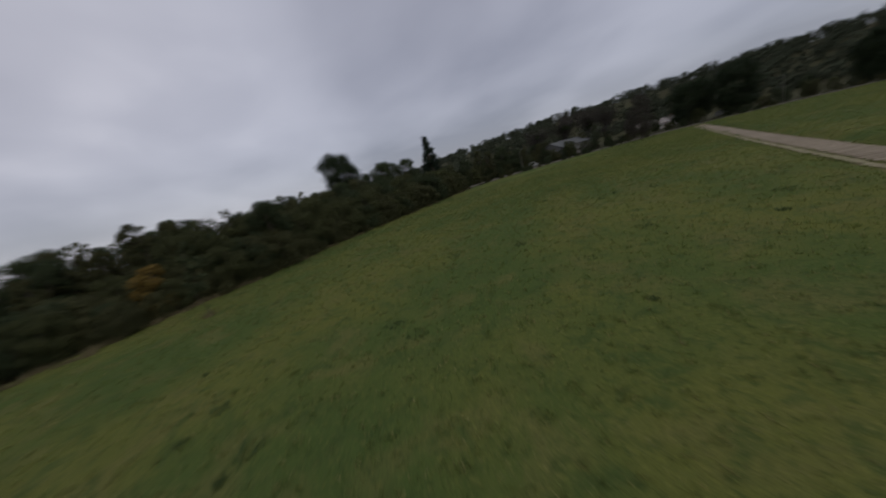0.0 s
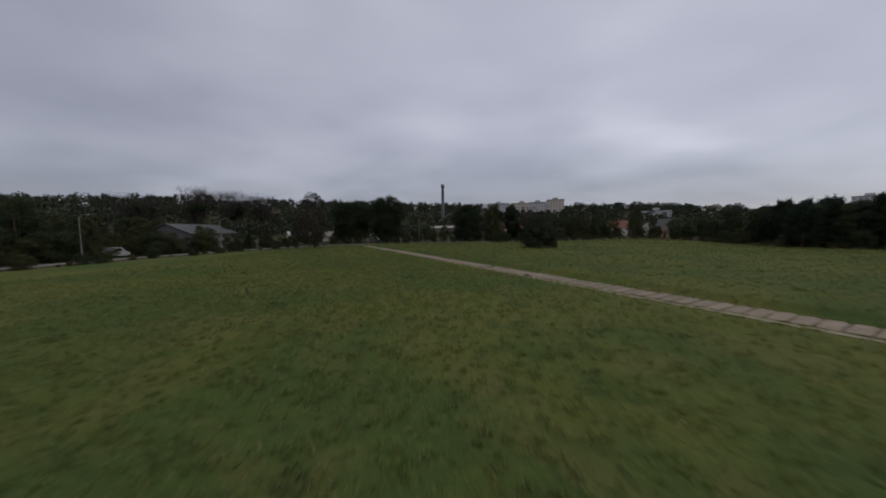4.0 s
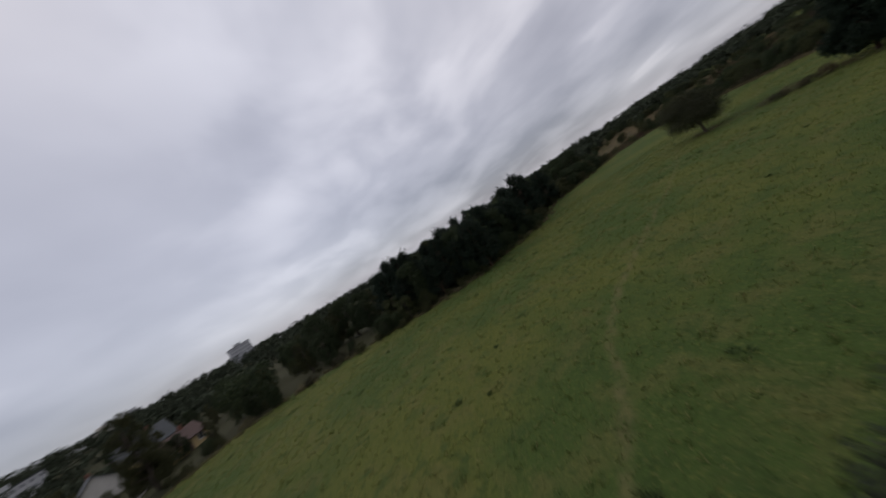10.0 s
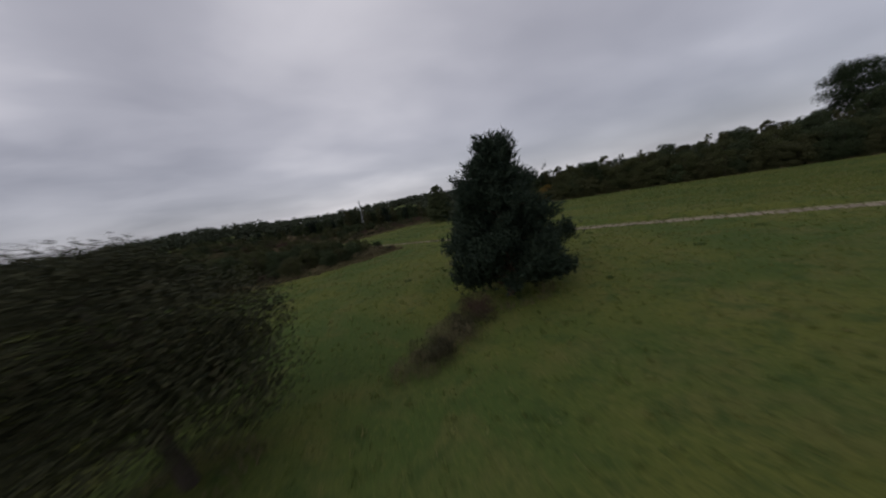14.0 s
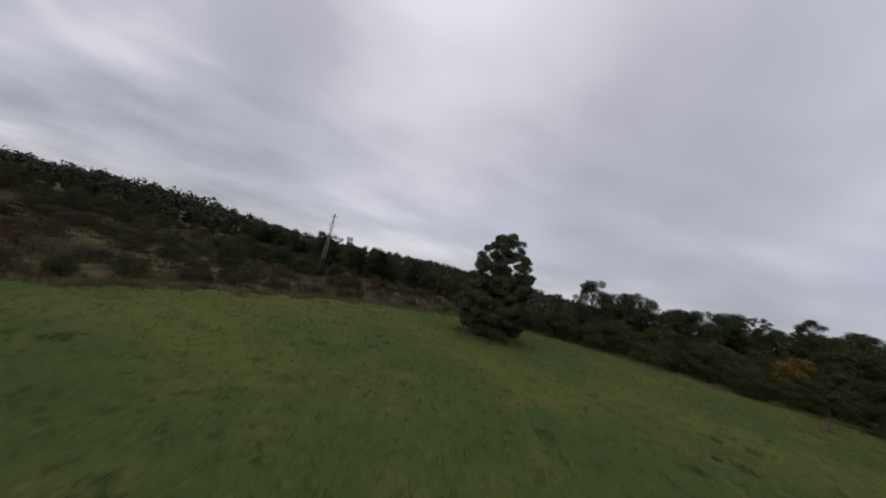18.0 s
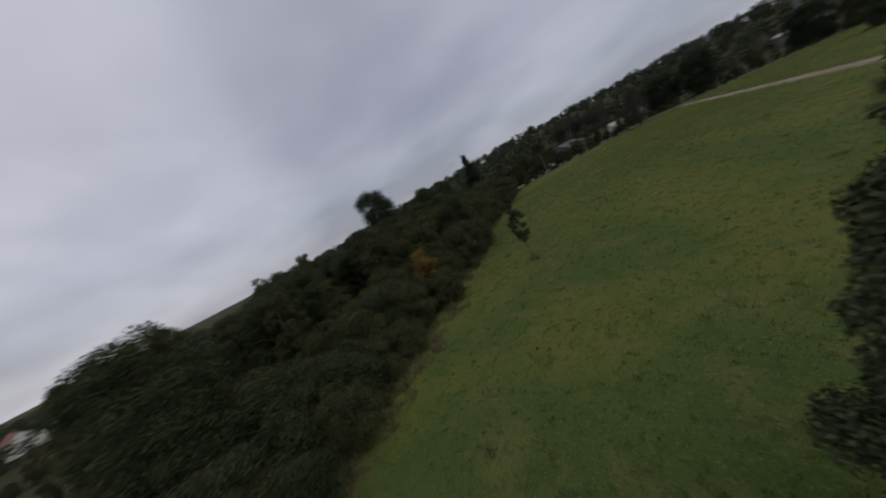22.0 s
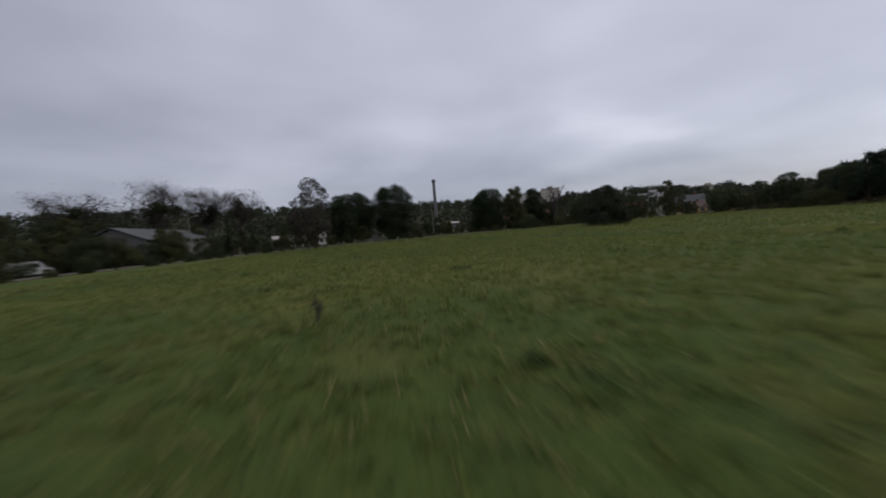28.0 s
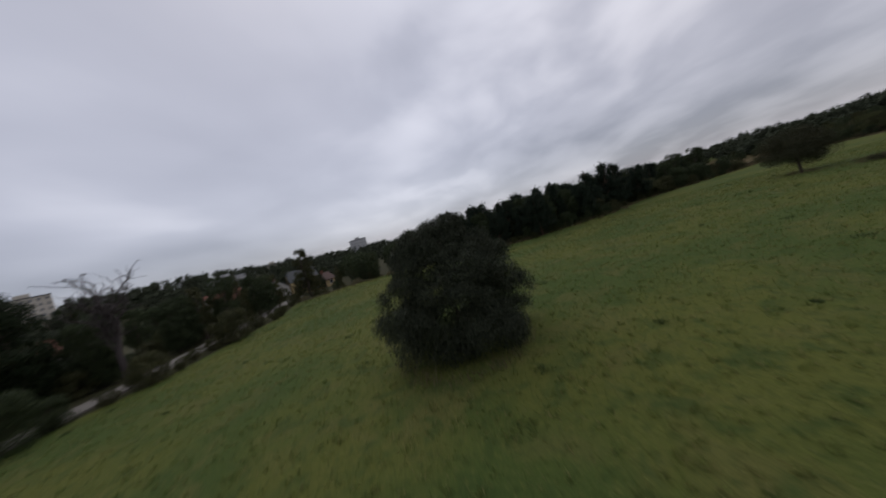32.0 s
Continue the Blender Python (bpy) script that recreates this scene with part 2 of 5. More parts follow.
def grass_material(name, shade_gain):
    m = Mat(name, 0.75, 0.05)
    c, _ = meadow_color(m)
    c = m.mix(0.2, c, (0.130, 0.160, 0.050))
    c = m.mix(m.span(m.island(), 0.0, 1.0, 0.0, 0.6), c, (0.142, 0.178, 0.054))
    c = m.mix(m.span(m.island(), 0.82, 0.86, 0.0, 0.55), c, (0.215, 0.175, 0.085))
    # brightens the base colour to offset the shade on upright blades
    c = m.mix(1.0, c, (shade_gain, shade_gain, shade_gain), "MULTIPLY")
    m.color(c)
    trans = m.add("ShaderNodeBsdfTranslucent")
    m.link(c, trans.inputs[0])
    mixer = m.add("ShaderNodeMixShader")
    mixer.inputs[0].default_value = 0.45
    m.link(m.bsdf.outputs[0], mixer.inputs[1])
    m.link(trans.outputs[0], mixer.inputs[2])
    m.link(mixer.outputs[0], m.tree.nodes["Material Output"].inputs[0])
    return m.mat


def concrete_material():
    m = Mat("old_concrete", 0.9, 0.2)
    a, b, d = m.noise(3.0, 6, 0.7), m.noise(0.8, 4, 0.6), m.noise(38, 4, 0.7)
    c = m.mix(m.span(m.each(), 0, 1, 0, 0.9), (0.172, 0.138, 0.094), (0.252, 0.205, 0.143))
    c = m.mix(m.span(a, 0.42, 0.68, 0.0, 0.75), c, (0.135, 0.112, 0.078))
    c = m.mix(m.span(b, 0.52, 0.68, 0.0, 0.5), c, (0.30, 0.245, 0.185))
    c = m.mix(m.span(m.noise(5, 5, 0.7, warp=0.5), 0.54, 0.66, 0, 0.8), c, (0.085, 0.076, 0.044))
    m.color(m.mix(m.span(d, 0.3, 0.8, 0, 0.3), c, (0.12, 0.105, 0.085))).bump(a, 0.6, 0.012)
    return m.mat


def mossy_concrete_material():
    m = Mat("mossy_concrete", 0.92, 0.15)
    a, b = m.noise(2.2, 6, 0.7), m.noise(0.6, 4, 0.6)
    c = m.mix(m.span(m.each(), 0, 1, 0, 0.6), (0.215, 0.190, 0.115), (0.270, 0.238, 0.155))
    c = m.mix(m.span(a, 0.45, 0.62, 0.0, 0.85), c, (0.120, 0.122, 0.048))
    c = m.mix(m.span(b, 0.52, 0.68, 0.0, 0.6), c, (0.135, 0.105, 0.065))
    m.color(m.mix(m.span(m.noise(30, 4, 0.7), 0.4, 0.8, 0, 0.4), c, (0.09, 0.085, 0.05))).bump(a, 0.6, 0.012)
    return m.mat


GROUND, CONCRETE, MOSSY = ground_material(), concrete_material(), mossy_concrete_material()
# TUFT repeats the grass colour, lightened further against the tufts' own shade
GRASS, TUFT = grass_material("short_grass_blades", 1.1), grass_material("lightened_long_grass", 1.4)
DIRT = plain("path_dirt", (0.100, 0.074, 0.042), 0.95, 5.0, 0.6, (0.050, 0.058, 0.020))
ASPHALT = plain("worn_asphalt", (0.175, 0.16, 0.142), 0.9, 4.0, 0.4, (0.14, 0.125, 0.105))
KERB = plain("kerb_concrete", (0.20, 0.185, 0.160), 0.9, 3.0, 0.5, (0.12, 0.105, 0.085))
BARK = plain("bark", (0.075, 0.060, 0.046), 0.95, 18, 0.6, (0.035, 0.034, 0.026), local=True)
PINE_BARK = plain("pine_bark", (0.105, 0.070, 0.048), 0.95, 16, 0.6, (0.04, 0.032, 0.026), local=True)
PALE_BARK = plain("pale_bark", (0.17, 0.155, 0.14), 0.9, 14, 0.6, (0.07, 0.065, 0.058), local=True)
OAK = foliage("oak_leaves", (0.018, 0.030, 0.014), (0.098, 0.112, 0.050), (0.135, 0.122, 0.042), 0.14, 0.2)
WILLOW = foliage("grey_willow_leaves", (0.014, 0.021, 0.012), (0.082, 0.092, 0.058), (0.080, 0.070, 0.040), 0.12, 0.12)
SCRUB = foliage("scrub_leaves", (0.030, 0.036, 0.016), (0.100, 0.099, 0.040), (0.128, 0.098, 0.040), 0.16, 0.25)
SALLOW = foliage("sallow_leaves", (0.028, 0.036, 0.014), (0.092, 0.098, 0.038), (0.105, 0.095, 0.036), 0.15, 0.25)
GREEN = foliage("hedge_leaves", (0.020, 0.032, 0.015), (0.068, 0.085, 0.036), (0.085, 0.082, 0.034), 0.07, 0.25)
LINDEN = foliage("linden_leaves", (0.012, 0.022, 0.010), (0.036, 0.050, 0.020), (0.044, 0.048, 0.020), 0.1, 0.12)
YELLOW = foliage("yellow_leaves", (0.095, 0.066, 0.018), (0.20, 0.135, 0.032), (0.12, 0.10, 0.02), 0.2, 0.3)
NEEDLE = foliage("pine_needles", (0.015, 0.026, 0.018), (0.046, 0.064, 0.040), (0.046, 0.056, 0.030), 0.1, 0.1)
HEATHER = foliage("dry_heath_stems", (0.044, 0.029, 0.023), (0.108, 0.068, 0.045), (0.145, 0.098, 0.058), 0.3, 0.1)
STRAW = foliage("dry_grass_stems", (0.088, 0.077, 0.040), (0.21, 0.175, 0.095), (0.085, 0.094, 0.040), 0.35, 0.2)
THORN = foliage("hawthorn_leaves", (0.016, 0.020, 0.010), (0.070, 0.070, 0.034), (0.088, 0.064, 0.032), 0.2, 0.15)
BRAMBLE = foliage("bramble_leaves", (0.026, 0.028, 0.014), (0.072, 0.062, 0.032), (0.085, 0.060, 0.034), 0.2, 0.1)
TWIG = plain("bare_twigs", (0.062, 0.052, 0.050), 0.95, 20, 0.4, (0.04, 0.036, 0.034), local=True)
HAZEL = foliage("half_bare_twigs", (0.028, 0.025, 0.020), (0.062, 0.054, 0.042), (0.075, 0.058, 0.034), 0.2, 0.1)
WEED = foliage("weed_leaves", (0.040, 0.066, 0.022), (0.080, 0.112, 0.038), (0.095, 0.098, 0.03), 0.15, 0.2)
# haze of the far hills is put into these greyed leaf tones
WOODS = foliage("hazed_wood_leaves", (0.046, 0.056, 0.037), (0.066, 0.076, 0.050), (0.084, 0.074, 0.048), 0.25, 0.0, 1.0, 0.0)

# ---- mesh tools ----


def mesh_of(name, verts, faces, material):
    """A mesh from arrays; faces all have the same number of corners."""
    verts, faces = np.asarray(verts, np.float32), np.asarray(faces, np.int32)
    me = bpy.data.meshes.new(name)
    n, k = faces.shape
    me.vertices.add(len(verts))
    me.vertices.foreach_set("co", verts.ravel())
    me.loops.add(n * k)
    me.loops.foreach_set("vertex_index", faces.ravel())
    me.polygons.add(n)
    me.polygons.foreach_set("loop_start", np.arange(0, n * k, k, dtype=np.int32))
    me.update(calc_edges=True)
    me.materials.append(material)
    return me


def put(name, me, parent=None, label=""):
    ob = new(name, me)
    if parent:
        ob.parent = parent
    if label:
        tagged(ob, label)
    return ob


def part(name, bm, material, parent, label=""):
    """Links a bmesh as one mesh object under a thing or a part."""
    me = bpy.data.meshes.new(name)
    bm.to_mesh(me)
    bm.free()
    me.materials.append(material)
    return put(name, me, parent, label)


def thing(name, at, label, category, group="", kind="", turn=0.0, size=1.0):
    ob = new(name)
    ob.matrix_basis = pose(*at, 0, 0, turn) @ Matrix.Scale(size, 4)
    return tagged(ob, label, category, group, kind)


def box(bm, lo, hi, bevel=0.0):
    lo, hi = Vector(lo), Vector(hi)
    got = bmesh.ops.create_cube(bm, size=1.0, matrix=Matrix.Translation((lo + hi) / 2) @ Matrix.Diagonal((*(hi - lo), 1)))
    if bevel:
        edges = list({e for v in got["verts"] for e in v.link_edges})
        bmesh.ops.bevel(bm, geom=edges, offset=bevel, segments=1, affect="EDGES")
    return bm


def leaves(rng, points, normals, size, jitter=0.7, slim=0.5):
    """A folded diamond leaf at each point: vertices and faces."""
    n = len(points)
    nor = normals + rng.normal(0, jitter, (n, 3))
    nor /= np.linalg.norm(nor, axis=1)[:, None] + 1e-9
    side = np.cross(nor, rng.normal(0, 1, (n, 3)))
    side /= np.linalg.norm(side, axis=1)[:, None] + 1e-9
    ahead = np.cross(nor, side)
    s = (size * rng.uniform(0.6, 1.35, n))[:, None]
    v = np.stack([points - ahead * s * 0.5, points + side * s * slim * 0.5 + nor * s * 0.1, points + ahead * s * 0.5, points - side * s * slim * 0.5 + nor * s * 0.1], 1)
    return v.reshape(-1, 3), np.arange(4 * n).reshape(n, 4)


def clump_points(rng, blobs, count, inner, tuft):
    """Like blob_points, but with more leaves on the upper and outer side of each clump."""
    blobs = np.asarray(blobs, float)
    area = (blobs[:, 3:6].prod(1)) ** (2 / 3)
    pick = rng.choice(len(blobs), count, p=area / area.sum())
    out = blobs[:, :3] * (1, 1, 0)
    out /= np.linalg.norm(out, axis=1)[:, None] + 0.3
    d = rng.normal(0, 1, (count, 3))
    d /= np.linalg.norm(d, axis=1)[:, None]
    d += tuft * (0.8 * out + (0, 0, 0.6))[pick]
    d /= np.linalg.norm(d, axis=1)[:, None]
    r = rng.uniform(inner, 1.06, count)[:, None]
    return blobs[pick, :3] + d * r * blobs[pick, 3:6], d


def blob_points(rng, blobs, count, inner=0.55):
    """Points in the outer shells of ellipsoid clumps, thick where the clumps are big, with their outward normals."""
    blobs = np.asarray(blobs, float)
    area = (blobs[:, 3:6].prod(1)) ** (2 / 3)
    pick = rng.choice(len(blobs), count, p=area / area.sum())
    d = rng.normal(0, 1, (count, 3))
    d /= np.linalg.norm(d, axis=1)[:, None]
    r = rng.uniform(inner, 1.06, count)[:, None]
    return blobs[pick, :3] + d * r * blobs[pick, 3:6], d


def tube(points, radii, sides=6):
    """A tapered tube along a polyline: vertices and quads."""
    points = np.asarray(points, float)
    rings, faces = [], []
    for i, p in enumerate(points):
        d = points[min(i + 1, len(points) - 1)] - points[max(i - 1, 0)]
        d = d / (np.linalg.norm(d) + 1e-9)
        u = np.cross(d, (0.31, 0.95, 0.1))
        u /= np.linalg.norm(u) + 1e-9
        w = np.cross(d, u)
        a = np.arange(sides) * 2 * np.pi / sides
        rings.append(p + radii[i] * (np.cos(a)[:, None] * u + np.sin(a)[:, None] * w))
    for i in range(len(points) - 1):
        for k in range(sides):
            b = (k + 1) % sides
            faces.append((i * sides + k, i * sides + b, (i + 1) * sides + b, (i + 1) * sides + k))
    return np.concatenate(rings), np.array(faces)


def joined(pieces):
    verts, faces, n = [], [], 0
    for v, f in pieces:
        verts.append(v)
        faces.append(f + n)
        n += len(v)
    return np.concatenate(verts), np.concatenate(faces)


def limb_path(rng, start, end, bends=4, wobble=0.12):
    t = np.linspace(0, 1, bends + 1)[:, None]
    p = np.asarray(start) * (1 - t) + np.asarray(end) * t
    span = np.linalg.norm(np.subtract(end, start))
    p[1:-1] += rng.normal(0, wobble * span * 0.5, (bends - 1, 3))
    return p


def wood_of(rng, height, trunk_r, ends, fork=0.3, twigs=3):
    """A trunk with limbs that reach for the given ends, and small twigs on them."""
    top = np.array([0, 0, height * 0.82])
    spine = limb_path(rng, (0, 0, -0.12), top, 6, 0.06)
    pieces = [tube(spine, np.linspace(trunk_r, trunk_r * 0.2, 7), 8)]
    for end in ends:
        end = np.asarray(end, float)
        z = max(fork * height, min(height * 0.75, end[2] - 0.45 * np.hypot(end[0], end[1])))
        k = np.interp(z, spine[:, 2], np.arange(7))
        i = int(min(5, k))
        start = spine[i] + (spine[i + 1] - spine[i]) * (k - i)
        r = trunk_r * 0.42 * (1 - 0.6 * z / height)
        path = limb_path(rng, start, end, 4, 0.16)
        pieces.append(tube(path, np.linspace(r, r * 0.16, 5), 5))
        for _ in range(twigs):
            a = path[rng.integers(1, 4)]
            b = a + rng.normal(0, 0.06 * height, 3) * (1, 1, 0.7) + (0, 0, 0.05 * height)
            pieces.append(tube(limb_path(rng, a, b, 3, 0.2), np.linspace(r * 0.35, r * 0.08, 4), 4))
    return joined(pieces)

# ---- plants ----


def broad_tree(name, at, label, category, height, radius, material, seed, count=2600, leaf=0.2, base=0.12, taper=0.5, clumps=26, lobe=1.0, bark=None, trunk_r=None, group="", turn=0.0, squash=(1, 1), gaps=0.55, lean=(0, 0), slim=0.55, cone=False, tuft=0.6, full=0.0):
    """A tree or tall shrub: wood and a crown of leaf clumps. taper 0: a round head, 1: a cone."""
    rng = np.random.default_rng(seed)
    ob = thing(name, at, label, category, group, turn=turn)
    low = base * height
    blobs = []
    for i in range(clumps):
        u = (i + 0.5) / clumps
        z = low + (height - low) * (u ** 0.9) * 0.95
        k = (z - low) / (height - low)
        wide = radius * (1 - taper * k) * math.sqrt(max(0.08, 1 - (2 * k - 1) ** 2 * (0.92 - 0.55 * (k < 0.5) * max(taper, full))))
        a, r = rng.uniform(0, 2 * np.pi), wide * rng.uniform(0.35, 0.82)
        s = lobe * radius * rng.uniform(0.24, 0.46) * (1 - 1.02 * k * taper)
        if cone:
            k = 1 - (1 - u) ** 0.66
            z = low + (height - low) * k * 0.96
            wide = radius * math.sqrt(1 - k ** 1.5) * min(1.0, 0.55 + 1.9 * k)
            r = wide * (rng.uniform(0.66, 1.0) if i % 4 else rng.uniform(0.0, 0.4))
            s = lobe * radius * rng.uniform(0.2, 0.34) * (1 - 0.28 * k)
        blobs.append((r * math.cos(a) * squash[0] + lean[0] * k, r * math.sin(a) * squash[1] + lean[1] * k, max(z, s * 0.62), s * 1.15, s * 1.15, s * 0.85))
    pts, nor = clump_points(rng, blobs, count, gaps, tuft)
    pts[:, 2] = np.abs(pts[:, 2]) + 0.02
    ends = [(0.85 * b[0], 0.85 * b[1], 0.93 * b[2]) for b in blobs[:: max(1, clumps // 12)]]
    wv, wf = wood_of(rng, height, trunk_r or 0.03 * height, ends, max(0.08, base * 0.9))
    put("trunk", mesh_of("trunk", wv, wf, bark or BARK), ob)
    lv, lf = leaves(rng, pts, nor + (0, 0, 0.25), leaf, 0.6, slim)
    put("crown", mesh_of("crown", lv, lf, material), ob)
    return ob


def needle_tufts(rng, points, ways, size, per=9):
    """Brushes of thin needles at shoots that point along the given ways."""
    n = len(points)
    p, w = np.repeat(points, per, 0), np.repeat(ways, per, 0)
    d = w + rng.normal(0, 0.55, (n * per, 3))
    d /= np.linalg.norm(d, axis=1)[:, None]
    s = (size * rng.uniform(0.6, 1.2, n * per))[:, None]
    side = np.cross(d, rng.normal(0, 1, d.shape))
    side /= np.linalg.norm(side, axis=1)[:, None]
    root = p + w * s * rng.uniform(-0.5, 0.5, (n * per, 1))
    v = np.stack([root - side * s * 0.09, root + side * s * 0.09, root + d * s], 1)
    return v.reshape(-1, 3), np.arange(3 * n * per).reshape(-1, 3)


def pine(name, at, label, height, radius, seed, shoots=900, size=0.26, per=9, group="", base=0.1, cone=0.6, category="pine"):
    """A pine: whorls of upswept boughs, each with brushes of needles."""
    rng = np.random.default_rng(seed)
    ob = thing(name, at, label, category, group)
    spine = limb_path(rng, (0, 0, -0.1), (rng.normal(0, 0.1), rng.normal(0, 0.1), height * 0.97), 6, 0.03)
    pieces = [tube(spine, np.linspace(0.026 * height, 0.006 * height, 7), 8)]
    whorls = int(7 + height * 1.1)
    boughs = []
    for i in range(whorls):
        k = (i + 0.5) / whorls
        z = height * (base + (0.95 - base) * k)
        for a in rng.uniform(0, 2 * np.pi, 6):
            reach = radius * (1 - cone * k ** 1.3) * rng.uniform(0.55, 1.08)
            end = np.array([reach * math.cos(a), reach * math.sin(a), z + reach * rng.uniform(0.12, 0.55)])
            path = limb_path(rng, (0, 0, z), end, 4, 0.1)
            boughs.append(path)
            pieces.append(tube(path, np.linspace(0.007 * height, 0.0015 * height, 5), 4))
    put("trunk", mesh_of("trunk", *joined(pieces), PINE_BARK), ob)
    reach = np.array([np.linalg.norm(b[-1] - b[0]) for b in boughs])
    pick = rng.choice(len(boughs), shoots, p=reach / reach.sum())
    t = rng.uniform(0.25, 1.05, shoots) ** 0.7
    paths = np.array(boughs)
    f = np.clip(t * 4, 0, 3.999)
    i = f.astype(int)
    pts = paths[pick, i] + (paths[pick, i + 1] - paths[pick, i]) * (f - i)[:, None]
    pts += rng.normal(0, 0.07 * radius, pts.shape)
    ways = paths[pick, 4] - paths[pick, 0]
    ways /= np.linalg.norm(ways, axis=1)[:, None]
    ways = ways * 0.6 + (0, 0, 0.6) + rng.normal(0, 0.35, ways.shape)
    ways /= np.linalg.norm(ways, axis=1)[:, None]
    put("crown", mesh_of("crown", *needle_tufts(rng, pts, ways, size, per), NEEDLE), ob)
    return ob


def bare_tree(name, at, label, height, spread, seed, mistletoe=0, group="", haze=500, leaf_mat=None, leaf=0.16):
    """A nearly leafless crown of fine twigs, with a few last leaves and balls of mistletoe in it."""
    rng = np.random.default_rng(seed)
    ob = thing(name, at, label, "tree", group)
    pieces = [tube(limb_path(rng, (0, 0, -0.1), (0, 0, height * 0.7), 5, 0.05), np.linspace(0.03 * height, 0.012 * height, 6), 7)]
    tips = []
    for i in range(16):
        z = height * rng.uniform(0.3, 0.68)
        a, r = rng.uniform(0, 2 * np.pi), spread * rng.uniform(0.45, 1.0)
        end = np.array([r * math.cos(a), r * math.sin(a), min(height, z + height * rng.uniform(0.18, 0.42))])
        path = limb_path(rng, (0, 0, z), end, 4, 0.18)
        pieces.append(tube(path, np.linspace(0.011 * height, 0.003 * height, 5), 4))
        for _ in range(9):
            s = path[rng.integers(1, 5)]
            e = s + rng.normal(0, 0.085 * height, 3) + (0, 0, 0.05 * height)
            e[2] = min(e[2], height)
            pieces.append(tube(limb_path(rng, s, e, 3, 0.25), np.linspace(0.004 * height, 0.0012 * height, 4), 3))
            tips.append(e)
    quads = [(v, f) for v, f in pieces]
    put("trunk", mesh_of("trunk", *joined(quads), TWIG), ob)
    tips = np.array(tips)
    pts = tips[rng.integers(0, len(tips), haze)] + rng.normal(0, 0.042 * height, (haze, 3))
    put("crown", mesh_of("crown", *leaves(rng, pts, np.tile((0, 0, 1.0), (haze, 1)), leaf, 1.0, 0.4), leaf_mat or HAZEL), ob)
    for i in range(mistletoe):
        c = tips[rng.integers(0, len(tips))] * (0.75, 0.75, 0.92)
        p, n = blob_points(rng, [(*c, 0.075 * height, 0.075 * height, 0.07 * height)], 260, 0.2)
        put("mistletoe", mesh_of("mistletoe", *leaves(rng, p, n, 0.035 * height, 0.8, 0.5), GREEN), ob, "dark round ball of mistletoe")
    return ob


def stems(rng, centre, radius, count, height, lean=0.35, width=0.012):
    """Upright grass stems as thin bent blades: two triangles each."""
    a, r = rng.uniform(0, 2 * np.pi, count), radius * np.sqrt(rng.uniform(0, 1, count))
    p = np.stack([centre[0] + r * np.cos(a), centre[1] + r * np.sin(a), np.full(count, centre[2])], 1)
    h = height * rng.uniform(0.5, 1.2, count)
    d = rng.normal(0, lean, (count, 2)) * h[:, None]
    b = rng.uniform(0, 2 * np.pi, count)
    s = np.stack([np.cos(b), np.sin(b), 0 * b], 1) * width
    tip = p + np.stack([d[:, 0], d[:, 1], h], 1)
    v = np.stack([p - s, p + s, tip], 1)
    return v.reshape(-1, 3), np.arange(3 * count).reshape(-1, 3)


# ---- terrain ----
HEDGE = [(12.5, -104.5), (5.1, -99.4), (0.6, -93), (-5, -84.4), (-13, -73.5), (-20, -65), (-26.5, -57.5), (-33.5, -46.5), (-42, -33), (-50, -21), (-60, -5)]
NORTH = [(-60, -5), (-62, 13), (-59, 35), (-53, 55), (-45, 70), (-38, 80), (-29, 87), (-10, 91), (14, 93), (35, 93), (58, 99), (74, 108)]
EAST = [(74, 108), (84, 99), (86, 90), (82.5, 68), (80, 60), (79.5, 48.5), (84, 40), (90, 27.8), (106, 16.5), (117, -7), (129, -29), (127, -45)]
SCRUBLINE = [(127, -45), (113, -49), (97, -43), (82, -37), (71, -35), (63, -37.5), (58, -40), (53.8, -43.4), (57, -49.5), (62, -59), (67, -70), (64, -80), (57.3, -88), (50, -94.4), (43, -99.2), (36.5, -102.2), (29, -104.5), (22, -105.8), (17, -105.6), (12.5, -104.5)]
TRACK = [(33, 58.5), (38.7, 53.6), (42, 51.4), (45.8, 47), (48.5, 42.8), (55.6, 31.8), (64, 19), (73, 8)]
MEADOW = HEDGE + NORTH[1:] + EAST[1:] + SCRUBLINE[1:-1]


def inside(x, y, poly):
    """Whether points lie in a polygon."""
    hit = np.zeros(np.shape(x), bool)
    for (ax, ay), (bx, by) in zip(poly, poly[1:] + poly[:1]):
        hit ^= ((ay > y) != (by > y)) & (x < (bx - ax) * (y - ay) / (by - ay + 1e-12) + ax)
    return hit


def on_heath(x, y):
    """Whether points lie on the heath side of the meadow, south and east of the hedge's end."""
    return (y < -28) & (x > 14) | (y < -104 + 0.83 * (x - 12)) & (x <= 14) & (x > -45)


def away(x, y, line):
    """Distance from points to a polyline."""
    best = np.full(np.shape(x), 1e9)
    for (ax, ay), (bx, by) in zip(line, line[1:]):
        t = np.clip(((x - ax) * (bx - ax) + (y - ay) * (by - ay)) / ((bx - ax) ** 2 + (by - ay) ** 2), 0, 1)
        best = np.minimum(best, np.hypot(x - ax - t * (bx - ax), y - ay - t * (by - ay)))
    return best


def smooth(v, a, b):
    t = np.clip((v - a) / (b - a), 0, 1)
    return t * t * (3 - 2 * t)


# height of the far ridge by compass bearing, degrees from +y clockwise
RIDGE = [(-180, 20), (-165, 22), (-148, 15), (-132, 8), (-118, -5), (-100, 2), (-85, 10), (-65, 26), (-45, 36), (-20, 36), (10, 30), (32, 25), (48, 12), (70, 4), (95, -1), (122, 0), (146, 5), (165, 15), (180, 19)]


